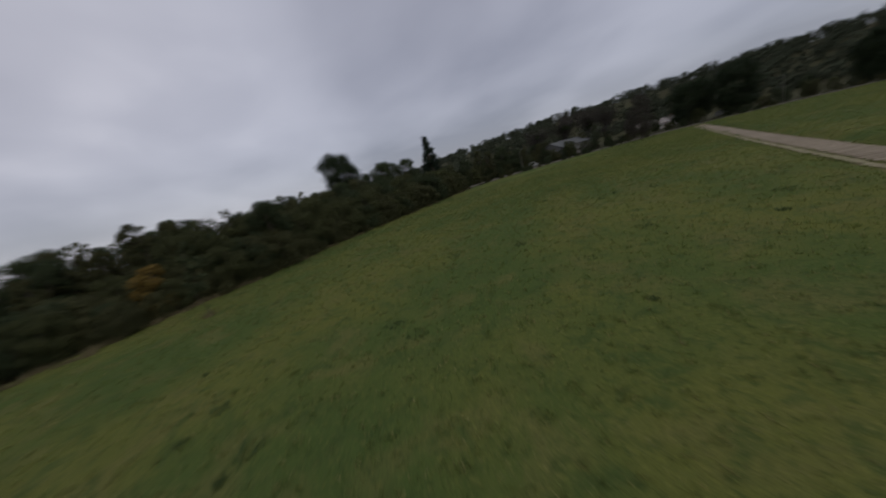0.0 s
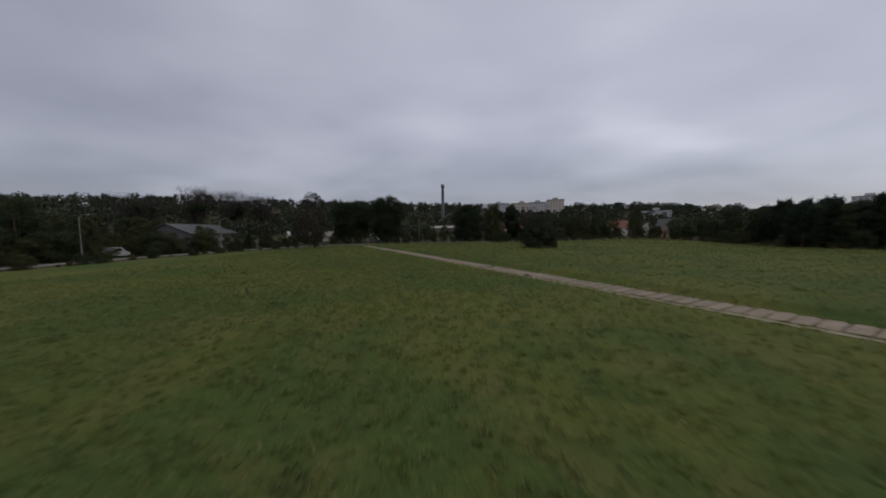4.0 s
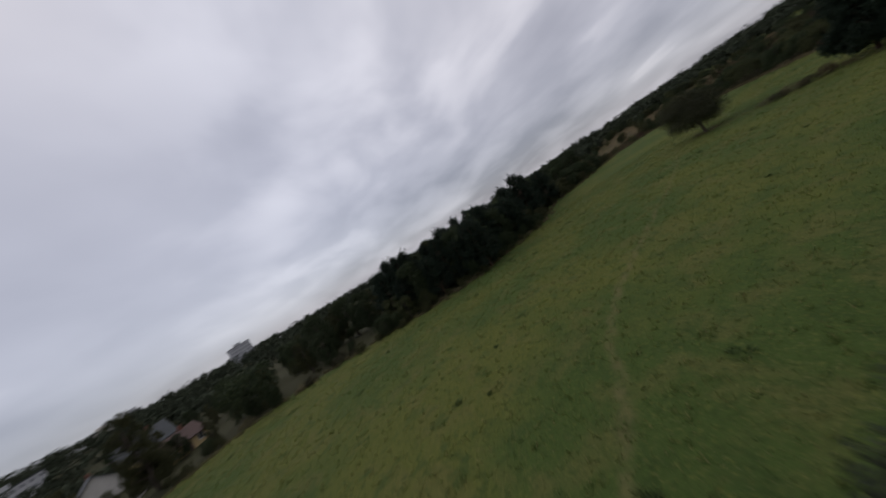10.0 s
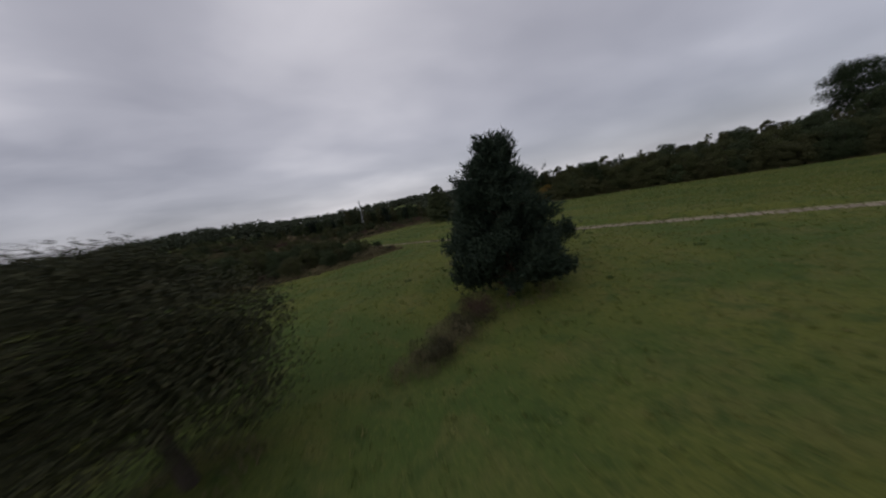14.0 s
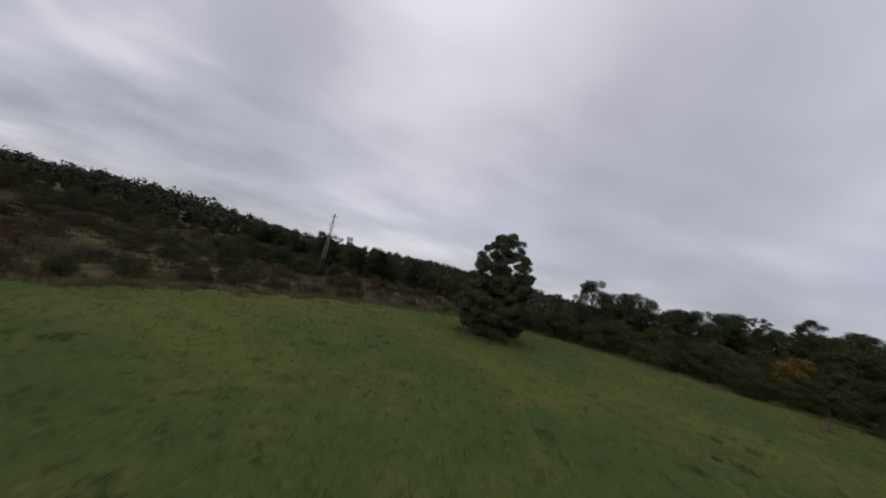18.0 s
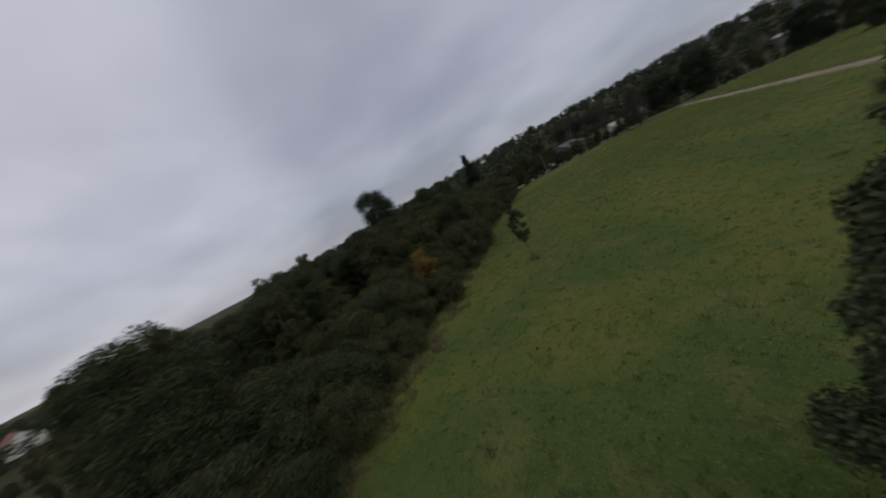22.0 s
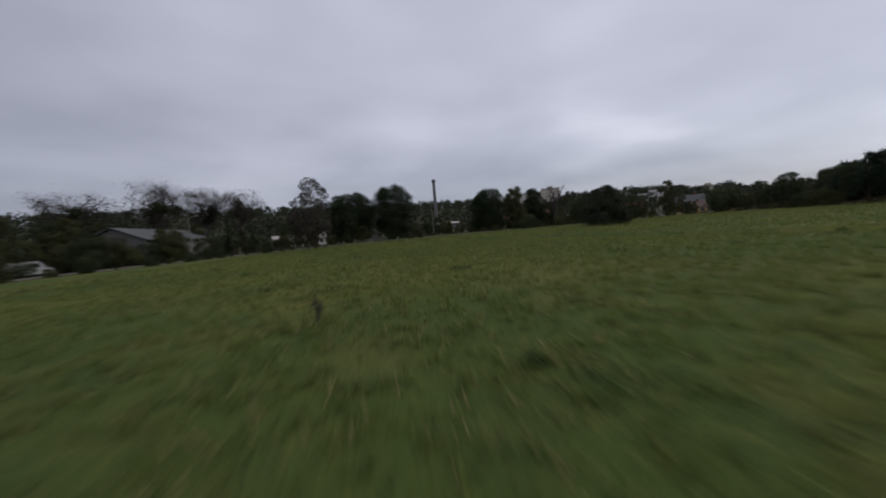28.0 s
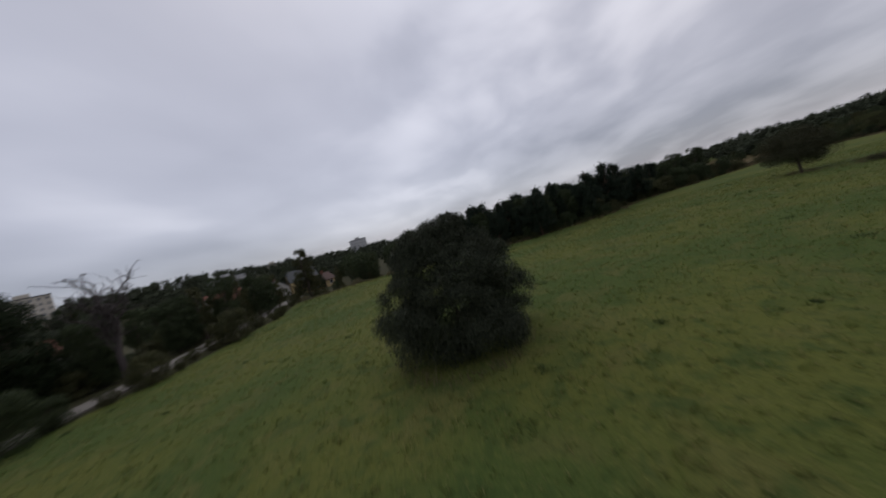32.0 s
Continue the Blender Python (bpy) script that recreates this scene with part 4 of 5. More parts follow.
for x, y, s in ((62.2, -47.2, 0.5), (65, -54, 0.5), (66.5, -60, 0.55), (70, -66, 0.5), (63.4, -41.6, 0.42), (67, -43, 0.5), (71, -57, 0.55), (73, -71, 0.5), (60.8, -50, 0.36), (68.5, -50, 0.6), (75, -64, 0.6), (64.2, -57.5, 0.4)):
    plant(PLACE.choice(["shrub_a", "shrub_a", "shrub_c"]), x, y, s, 360 * PLACE.random())
for i in range(150):
    x, y = PLACE.uniform(88, 210), PLACE.uniform(-165, -46)
    plant(PLACE.choice(["shrub_a", "shrub_c", "shrub_a", "shrub_b"]), x, y, PLACE.uniform(0.4, 0.8), 360 * PLACE.random())


def heath_cover(name, count, material, label, category, tall, wide, seed):
    """A ragged cover of low stems over the heath."""
    rng = np.random.default_rng(seed)
    x, y = rng.uniform(-40, 150, count), rng.uniform(-185, -30, count)
    grain = np.sin(x * 0.21 + seed) + np.sin(y * 0.17 + 2 * seed) + np.sin((x + y) * 0.11 + seed * 3)
    ok = ~inside(x, y, MEADOW) & on_heath(x, y) & (grain > rng.uniform(-2.2, 1.2, count))
    x, y = np.repeat(x[ok], 16), np.repeat(y[ok], 16)
    k = len(x)
    a, r = rng.uniform(0, 2 * np.pi, k), 0.75 * np.sqrt(rng.uniform(0, 1, k))
    x, y = x + r * np.cos(a), y + r * np.sin(a)
    h = np.repeat(rng.uniform(0.5, 1.0, k // 16), 16) * tall * rng.uniform(0.5, 1.1, k)
    lean, b = rng.normal(0, 0.35, (k, 2)) * h[:, None], rng.uniform(0, 2 * np.pi, k)
    s = np.stack([np.cos(b), np.sin(b), 0 * b], 1) * wide
    p = np.stack([x, y, height(x, y) - 0.03], 1)
    v = np.stack([p - s, p + s, p + np.stack([lean[:, 0], lean[:, 1], h], 1)], 1).reshape(-1, 3)
    tagged(new(name, mesh_of(name, v, np.arange(3 * k).reshape(-1, 3), material)), label, category, kind="stuff")


heath_cover("heather", 9500, HEATHER, "brown heather covering the heath", "heather", 0.8, 0.07, 3)
heath_cover("heath_grass", 17000, STRAW, "pale dry grass between the heather", "grass", 0.75, 0.05, 5)
heath_cover("bracken", 6500, SCRUB, "olive bracken and young growth on the heath", "bracken", 0.8, 0.09, 8)
# the wood south of the heath
for i in range(110):
    x = -60 + 1.9 * i
    plant(PLACE.choice(["pine_b", "tree_c", "tree_a", "tree_b", "tree_a"]), x + PLACE.uniform(-2, 2), -192 - 0.05 * x + PLACE.uniform(-14, 14), PLACE.uniform(0.5, 0.8) * (1.3 if x < 45 else 1.0 if x < 85 else 0.62), 360 * PLACE.random())

for i in range(18):
    plant(PLACE.choice(["tree_a", "tree_c", "tree_b", "pine_b"]), 4 + 2.9 * i, -162 + PLACE.uniform(-6, 6), PLACE.uniform(0.75, 0.98), 360 * PLACE.random())
for x, y in ((54, -127), (55.5, -131), (52.3, -123), (50, -127), (53, -130), (57, -128), (61, -131), (65, -129), (46, -131)):
    plant(PLACE.choice(["shrub_c", "shrub_b", "shrub_a"]), x, y, PLACE.uniform(0.6, 0.85), 360 * PLACE.random())

# ---- the northern side: road, trees and houses ----
ROADLINE = [(-70, -30), (-67, 2), (-66, 15), (-63.5, 35), (-57, 55), (-48.5, 71), (-41, 82), (-31, 89), (-11, 92.5), (14, 94.5), (34, 98), (57, 107), (90, 121)]


def ribbon(name, line, left, right, z0, z1, material):
    """A long low solid beside a line: a road or a kerb."""
    bm = bmesh.new()
    rows = []
    for i, (x, y) in enumerate(line):
        a, b = line[max(0, i - 1)], line[min(len(line) - 1, i + 1)]
        d = math.hypot(b[0] - a[0], b[1] - a[1])
        nx, ny = -(b[1] - a[1]) / d, (b[0] - a[0]) / d
        h = float(height(x, y))
        rows.append([bm.verts.new((x + nx * o, y + ny * o, h + z)) for o, z in ((left, z0), (left, z1), (right, z1), (right, z0))])
    for a, b in zip(rows, rows[1:]):
        for k in range(3):
            bm.faces.new((a[k], a[k + 1], b[k + 1], b[k]))
    for r in (rows[0], rows[-1]):
        bm.faces.new(r)
    bmesh.ops.recalc_face_normals(bm, faces=bm.faces)
    me = bpy.data.meshes.new(name)
    bm.to_mesh(me)
    bm.free()
    me.materials.append(material)
    return new(name, me)


tagged(ribbon("road", ROADLINE, 5.2, 0.2, -0.3, 0.05, ASPHALT), "pale worn asphalt road along the meadow", "road", kind="structure")
tagged(ribbon("kerb", ROADLINE[1:], 0.2, -0.25, -0.3, 0.24, KERB), "low pale concrete kerb wall beside the road", "kerb", kind="structure")

for i, (x, y, nx, ny) in enumerate(along_line(NORTH[1:], 3.6)):
    if math.hypot(x + 33, y - 82) < 8:
        continue
    plant(PLACE.choice(["shrub_a", "heath_b", "shrub_b", "heath_b", "heath_b"]), x + nx * PLACE.uniform(1.0, 3.0), y + ny * PLACE.uniform(1.0, 3.0), PLACE.uniform(0.2, 0.5) * (1.9 if x > 2 else 1.0), 360 * PLACE.random())
for x, y, nx, ny in along_line(ROADLINE, 5.0):
    plant(PLACE.choice(["shrub_a", "shrub_b", "shrub_a", "shrub_c"]), x + nx * PLACE.uniform(9, 13), y + ny * PLACE.uniform(9, 13), PLACE.uniform(0.5, 0.95), 360 * PLACE.random())
for x, y, nx, ny in along_line(ROADLINE[:8], 9.0):
    plant(PLACE.choice(["tree_b", "shrub_c", "tree_a"]), x + nx * PLACE.uniform(20, 34), y + ny * PLACE.uniform(20, 34), PLACE.uniform(0.5, 0.8), 360 * PLACE.random())

NT = "roadside trees"
broad_tree("old_oak", (-42.0, 103, 0), "broad old oak with a dark full crown", "tree", 17.0, 10.0, LINDEN, 51, 76000, 0.27, 0.14, 0.15, 130, lobe=0.72, trunk_r=0.5, group=NT)
broad_tree("old_oak", (-26.3, 103.8, 0), "tall old oak with gaps in its dark crown", "tree", 19.3, 10.2, LINDEN, 52, 72000, 0.27, 0.16, 0.3, 120, lobe=0.72, trunk_r=0.5, group=NT, gaps=0.3)
broad_tree("linden", (8.6, 101.5, 0), "dark dense linden beside the road", "tree", 14.6, 8.0, LINDEN, 53, 70000, 0.25, 0.1, 0.25, 120, lobe=0.75, trunk_r=0.4, group=NT)
broad_tree("birch", (18.8, 106.0, 0), "pale yellow-green birch beside the road", "tree", 15.6, 5.2, SALLOW, 54, 42000, 0.24, 0.08, 0.35, 70, bark=PALE_BARK, group=NT, gaps=0.25)
broad_tree("linden", (28.2, 111, 0), "dark upright linden beside a pale birch", "tree", 15.2, 4.6, LINDEN, 55, 36000, 0.26, 0.06, 0.3, 70, group=NT)
broad_tree("thin_oak", (-41.4, 66.8, 0), "tall thinning tree with sparse grey-brown leaves", "tree", 17.5, 8.0, HAZEL, 56, 22000, 0.26, 0.14, 0.6, 110, lobe=0.5, trunk_r=0.32, group=NT, gaps=0.9)
bare_tree("mistletoe_tree", (-87, 77, 0), "bare poplar with dark mistletoe balls", 19.5, 7.5, 57, 5, "bare trees with mistletoe", 12000, HAZEL, 0.3)
bare_tree("mistletoe_tree", (-83, 90, 0), "bare poplar crowded with mistletoe balls", 19.5, 7.0, 58, 5, "bare trees with mistletoe", 12000, HAZEL, 0.3)
bare_tree("mistletoe_tree", (-72, 89, 0), "bare spreading poplar with one mistletoe ball", 17.5, 7.5, 59, 1, "bare trees with mistletoe", 12000, HAZEL, 0.3)
bare_tree("mistletoe_tree", (-99, 66, 0), "bare poplar behind the grey hall", 17, 7.5, 60, 2, "bare trees with mistletoe", 12000, HAZEL, 0.3)
bare_tree("dead_tree", (32.2, 100.3, 0), "dead leafless tree beside the road", 14.2, 3.8, 61, 0, NT, 20)
for x, y, s in ((-61, 66.5, 0.87), (-57.5, 69.5, 0.55), (114, 146, 1.0)):
    broad_tree("thuja", (x, y, float(height(x, y))), "narrow columnar dark thuja", "thuja", 12.8 * s, 2.1 * s, GREEN, 62, 2600, 0.4, 0.01, 0.6, 36, group="thujas")
broad_tree("bigtop_pine", (-116.5, -37.5, 0), "large old tree with a broad flat crown", "tree", 28.6, 9.6, LINDEN, 63, 32000, 0.45, 0.42, 0.1, 80, trunk_r=0.5, gaps=0.3)
for x, y, s in ((-74, 16, 0.95), (-79, 27, 1.05), (-77, 6, 0.9), (-84, 18, 1.1), (-72.5, 33, 0.7)):
    plant(PLACE.choice(["tree_a", "tree_b"]), x, y, s, 360 * PLACE.random())
broad_tree("round_shrub", (94, 100, 0), "rounded dark bush near the houses", "bush", 8.5, 5.8, GREEN, 64, 4200, 0.45, 0.02, 0.2, 40)
for x, y, s in ((52, 113, 0.85), (57, 112, 0.95), (62.5, 115, 0.9), (68, 116, 0.85), (73, 117.5, 0.8), (78, 119, 0.75), (34, 108, 0.75), (45, 110, 0.7), (48, 112, 0.8), (83, 112, 1.15), (5, 104, 0.4), (-6, 103, 0.4), (6, 118, 0.6), (22, 116, 0.75), (30, 112, 0.7), (90, 122, 0.5), (-10, 112, 0.6), (-48, 110, 0.75), (-55, 100, 0.7), (-60, 92, 0.7), (112, 112, 0.7), (118, 118, 0.8), (100, 84, 0.9), (106, 78, 0.9), (98, 72, 0.8), (97, 118, 0.45), (114, 116, 0.5), (39, 140, 0.8), (44, 144, 0.75), (49, 142, 0.85), (54, 146, 0.75), (60, 144, 0.85), (66, 147, 0.8), (72, 144, 0.85), (117, 124, 0.5), (98, 106, 0.45), (105, 108, 0.42), (111, 106, 0.55), (94, 96, 0.6), (89, 106, 0.4), (112, 96, 0.7), (119, 108, 0.65), (96, 88, 0.6), (104, 90, 0.65), (124, 116, 0.6), (128, 128, 0.6), (90, 98, 0.45), (86, 92, 0.4), (92, 82, 0.6), (112, 84, 0.7), (120, 96, 0.7), (126, 104, 0.7), (138, 150, 0.55), (132, 140, 0.6)):
    plant(PLACE.choice(["tree_a", "tree_b", "tree_a"]), x, y, s, 360 * PLACE.random())

PLASTER = plain("white_plaster", (0.52, 0.50, 0.45), 0.9, 1.2, 0.3, (0.3, 0.28, 0.24))
OCHRE = plain("ochre_plaster", (0.50, 0.38, 0.19), 0.9, 1.2, 0.3, (0.3, 0.23, 0.13))
RED_TILE = plain("red_roof_tiles", (0.19, 0.085, 0.06), 0.85, 4.0, 0.45, (0.1, 0.05, 0.04))
BROWN_TILE = plain("brown_roof_tiles", (0.105, 0.070, 0.060), 0.85, 4.0, 0.4, (0.05, 0.04, 0.036))
GREY_ROOF = plain("grey_sheet_roof", (0.085, 0.09, 0.09), 0.85, 2.0, 0.4, (0.05, 0.05, 0.047))
PALE_ROOF = plain("pale_flat_roof", (0.33, 0.30, 0.275), 0.85, 1.5, 0.35, (0.2, 0.18, 0.16))
DARKGLASS = plain("dark_window_glass", (0.03, 0.034, 0.04), 0.15, 1.0, 0.1, (0.02, 0.02, 0.02), spec=0.6)
# pane grey is lightened to stand for curtains and reflected sky
DULLGLASS = plain("curtain_and_sky_glass", (0.17, 0.175, 0.185), 0.3, 1.0, 0.2, (0.12, 0.12, 0.125), spec=0.5)
FRAME = plain("white_frames", (0.6, 0.6, 0.58), 0.6, 6, 0.2, (0.4, 0.4, 0.38))
DARK_PANEL = plain("dark_panel_walls", (0.13, 0.13, 0.125), 0.9, 1.5, 0.35, (0.08, 0.078, 0.07))
PANEL = plain("grey_panel_walls", (0.46, 0.46, 0.46), 0.9, 0.3, 0.2, (0.38, 0.38, 0.37))
PANEL_WARM = plain("cream_panel_walls", (0.50, 0.46, 0.39), 0.9, 0.3, 0.2, (0.42, 0.39, 0.33))
SMOKE = plain("chimney_concrete", (0.15, 0.15, 0.155), 0.9, 0.8, 0.4, (0.09, 0.085, 0.085))
STEEL = plain("galvanised_steel", (0.22, 0.225, 0.23), 0.6, 3, 0.3, (0.13, 0.13, 0.13))
WHITE = plain("white_car_paint", (0.40, 0.40, 0.39), 0.35, 2, 0.15, (0.4, 0.4, 0.39), spec=0.5)
RUBBER = plain("tyre_rubber", (0.025, 0.025, 0.025), 0.85, 20, 0.2, (0.03, 0.03, 0.03))


def window(parent, x, y, z, w, h, face):
    """A window in a wall along x (face -1: front, +1: back) : frame, pane and sill."""
    bm = bmesh.new()
    t, d = 0.07, 0.05
    for lo, hi in (((x - w / 2, -d, z), (x - w / 2 + t, d, z + h)), ((x + w / 2 - t, -d, z), (x + w / 2, d, z + h)), ((x - w / 2 + t, -d, z), (x + w / 2 - t, d, z + t)), ((x - w / 2 + t, -d, z + h - t), (x + w / 2 - t, d, z + h)), ((x - t / 2, -d, z + t), (x + t / 2, d, z + h - t))):
        box(bm, lo, hi)
    bmesh.ops.translate(bm, verts=bm.verts, vec=(0, y, 0))
    win = part("window", bm, FRAME, parent)
    part("pane", box(bmesh.new(), (x - w / 2 + t, y - 0.02, z + t), (x + w / 2 - t, y + 0.02, z + h - t)), DARKGLASS, win)
    part("sill", box(bmesh.new(), (x - w / 2 - 0.08, y + face * 0.06 - 0.08, z - 0.07), (x + w / 2 + 0.08, y + face * 0.06 + 0.08, z)), FRAME, win)


def house(name, at, turn, length, depth, eaves, ridge, wall_mat, roof_mat, label, windows=4, storeys=1, chimney=True, over=0.5):
    """A gabled house: walls, roof slabs, windows, door and chimney."""
    ob = thing(name, at, label, "house", turn=turn)
    bm = bmesh.new()
    l, d = length / 2, depth / 2
    v = [bm.verts.new(p) for p in ((-l, -d, -1), (l, -d, -1), (l, d, -1), (-l, d, -1), (-l, -d, eaves), (l, -d, eaves), (l, d, eaves), (-l, d, eaves), (-l, 0, ridge), (l, 0, ridge))]
    for f in ((0, 1, 5, 4), (2, 3, 7, 6), (1, 2, 6, 9, 5), (3, 0, 4, 8, 7), (4, 5, 9, 8), (6, 7, 8, 9), (3, 2, 1, 0)):
        bm.faces.new([v[i] for i in f])
    part("wall", bm, wall_mat, ob)
    k = (ridge - eaves) / d
    for s in (-1, 1):
        bm = bmesh.new()
        y0, y1 = s * (d + over), 0.0
        z0, z1 = eaves - k * over + 0.06, ridge + 0.06
        q = [bm.verts.new(p) for p in ((-l - over, y0, z0), (l + over, y0, z0), (l + over, y1, z1), (-l - over, y1, z1), (-l - over, y0, z0 + 0.2), (l + over, y0, z0 + 0.2), (l + over, y1, z1 + 0.2), (-l - over, y1, z1 + 0.2))]
        for f in ((0, 1, 2, 3), (4, 5, 6, 7), (0, 1, 5, 4), (1, 2, 6, 5), (2, 3, 7, 6), (3, 0, 4, 7)):
            bm.faces.new([q[i] for i in f])
        bmesh.ops.recalc_face_normals(bm, faces=bm.faces)
        part("roof", bm, roof_mat, ob)
    for s in range(storeys):
        for i in range(windows):
            x = -l + length * (i + 0.5) / windows
            for face in (-1, 1):
                if face < 0 and s == 0 and i == windows // 2:
                    part("door", box(bmesh.new(), (x - 0.55, -d - 0.06, 0), (x + 0.55, -d + 0.02, 2.1), 0.02), BROWN_TILE, ob)
                else:
                    window(ob, x, face * d, 0.9 + 2.8 * s, min(1.4, length / windows * 0.55), 1.3, face)
    if chimney:
        part("chimney", box(bmesh.new(), (l * 0.35, -0.35, ridge - 0.8), (l * 0.35 + 0.7, 0.35, ridge + 1.1), 0.03), RED_TILE, ob)
    return ob


def on_ground(x, y, sink=0.0):
    return (x, y, float(height(x, y)) - sink)


house("long_hall", on_ground(-79, 67), 102, 26, 11, 5.0, 7.6, DARK_PANEL, GREY_ROOF, "long grey hall with a low sheet roof", 6, 1, False)
house("white_cottage", on_ground(-67.5, 133), 20, 11, 7, 3.0, 5.2, PLASTER, PALE_ROOF, "small white house behind the road", 3)
house("white_cottage", on_ground(-77, 126), 40, 9, 7, 3.0, 5.0, PLASTER, PALE_ROOF, "small white outbuilding behind the road", 3, 1, False)
house("works_hall", on_ground(-4, 228), 4, 24, 14, 3.0, 4.4, DARK_PANEL, PALE_ROOF, "low pale works hall below the chimney", 6, 1, False)
house("long_house", on_ground(44, 176), -10, 30, 11, 5.0, 9.0, PLASTER, RED_TILE, "long white house with a red tiled roof behind trees", 8)
house("gabled_house", on_ground(104, 168), -24, 12, 9, 4.6, 8.6, PLASTER, RED_TILE, "pale gabled house with a red-brown roof among trees", 3)
house("ochre_house", on_ground(103, 123), -28, 8, 7, 2.6, 5.0, OCHRE, BROWN_TILE, "small ochre house with a dark red-brown tiled roof", 3, 1)
house("brown_roof_house", on_ground(119, 143), -36, 11, 9, 4.8, 9.0, OCHRE, GREY_ROOF, "yellow house with a steep grey roof", 3, 2)
house("white_gable_house", on_ground(112, 150), 50, 9, 8, 3.6, 7.0, PLASTER, GREY_ROOF, "white gabled house with a grey roof", 3)
house("valley_house", on_ground(-190, -200), 30, 24, 11, 4.5, 9.0, PLASTER, RED_TILE, "long white house with a red roof in the valley", 6, 1)
house("valley_shed", on_ground(-150, -256), 40, 40, 10, 3.0, 5.0, DARK_PANEL, GREY_ROOF, "long grey shed in the valley", 5, 1, False)
house("garden_hut", on_ground(-112, -230), 10, 6, 4, 2.3, 3.4, PLASTER, PALE_ROOF, "small pale garden hut among trees", 2, 1, False)


def flats(at, turn, length, depth, floors, bays, wall_mat, label):
    """A slab of flats: body, roof edge, lift house and rows of windows."""
    ob = thing("apartment_block", at, label, "apartment block", "blocks of flats on the ridge", turn=turn)
    h = floors * 2.8
    part("wall", box(bmesh.new(), (-length / 2, -depth / 2, -12), (length / 2, depth / 2, h), 0.05), wall_mat, ob)
    part("roof", box(bmesh.new(), (-length / 2 - 0.2, -depth / 2 - 0.2, h), (length / 2 + 0.2, depth / 2 + 0.2, h + 0.6)), GREY_ROOF, ob)
    part("lift_house", box(bmesh.new(), (-2.5, -2, h + 0.6), (2.5, 2, h + 2.8), 0.05), wall_mat, ob)
    bm = box(bmesh.new(), (-0.7, -0.06, -0.65), (0.7, 0.06, 0.65), 0.02)
    me = bpy.data.meshes.new("window")
    bm.to_mesh(me)
    bm.free()
    me.materials.append(DULLGLASS)
    for f in range(floors):
        for i in range(bays):
            w = put("window", me, ob)
            w.matrix_basis = pose(-length / 2 + length * (i + 0.5) / bays, -depth / 2, 1.4 + 2.8 * f)


flats((52, 310, 20.2), -6, 22, 11, 4, 8, PANEL, "pale grey block of flats on the ridge")
flats((76, 306, 20.0), -11, 15, 11, 4, 5, PANEL_WARM, "cream block of flats on the ridge")
flats((92, 303, 20.4), -12, 17, 11, 4, 6, PANEL, "grey block of flats on the ridge")
flats((109, 298, 19.6), -16, 17, 11, 5, 6, PANEL_WARM, "tall cream block of flats on the ridge")
flats((189, 262, 8.0), -28, 23, 11, 4, 8, PANEL, "low grey row of flats beyond the houses")
flats((330, 226, 6.5), -52, 17, 12, 7, 6, PANEL, "broad grey tower block far behind the wood")
flats((267, 291, 7.0), -44, 8.5, 9, 6, 4, PANEL_WARM, "cream tower block far behind the houses")
flats((278, 280, 7.0), -46, 9.5, 9, 6, 4, PANEL, "grey tower block far behind the houses")
for i in range(26):
    x = 38 + 3.3 * i
    plant(PLACE.choice(["tree_a", "tree_b", "tree_a"]), x, 299 - 0.22 * (x - 45) + PLACE.uniform(-8, 0), PLACE.uniform(0.7, 0.95), 360 * PLACE.random())


def factory_chimney():
    x, y = -7.6, 276
    base = float(height(x, y))
    ob = thing("factory_chimney", (x, y, base), "tall dark factory chimney with a flared top", "chimney")
    v, f = tube([(0, 0, -1), (0, 0, 12), (0, 0, 28), (0, 0, 48.6 - base)], [1.75, 1.55, 1.35, 1.2], 16)
    put("shaft", mesh_of("shaft", v, f, SMOKE), ob)
    v, f = tube([(0, 0, 45.7 - base), (0, 0, 46.3 - base), (0, 0, 48.3 - base), (0, 0, 48.9 - base), (0, 0, 49.0 - base)], [1.25, 1.75, 1.75, 1.5, 0.9], 16)
    put("crown", mesh_of("crown", v, f, SMOKE), ob, "flared rim of the chimney")
    for z in (16, 30):
        v, f = tube([(0, 0, z), (0, 0, z + 0.05), (0, 0, z + 0.3), (0, 0, z + 0.35)], [1.4, 1.72, 1.72, 1.4], 16)
        put("hoop", mesh_of("hoop", v, f, STEEL), ob)


factory_chimney()


def lattice_mast(at, top):
    """A slim lattice mast: four legs, braces, cross-arms."""
    ob = thing("lattice_mast", at, "slim grey steel lattice mast", "mast")
    w0, w1, n = 0.42, 0.14, 10
    leg = lambda sx, sy, k: np.array([sx * (w0 + (w1 - w0) * k), sy * (w0 + (w1 - w0) * k), top * k])
    for sx in (-1, 1):
        for sy in (-1, 1):
            put("leg", mesh_of("leg", *tube([leg(sx, sy, 0), leg(sx, sy, 1)], [0.06, 0.05], 5), STEEL), ob)
    for side in range(4):
        c = [(-1, -1), (1, -1), (1, 1), (-1, 1)]
        a, b = c[side], c[(side + 1) % 4]
        pieces = []
        for i in range(n):
            pieces.append(tube([leg(*a, i / n), leg(*b, (i + 1) / n)], [0.03, 0.03], 4))
            pieces.append(tube([leg(*b, i / n), leg(*a, (i + 1) / n)], [0.03, 0.03], 4))
        put("brace", mesh_of("brace", *joined(pieces), STEEL), ob)
    for z in (top * 0.8, top * 0.95):
        put("crossarm", mesh_of("crossarm", *tube([(-0.9, 0, z), (0.9, 0, z)], [0.05, 0.05], 5), STEEL), ob)


lattice_mast((49.4, -129.9, float(height(49.4, -129.9))), 14.3 - float(height(49.4, -129.9)))


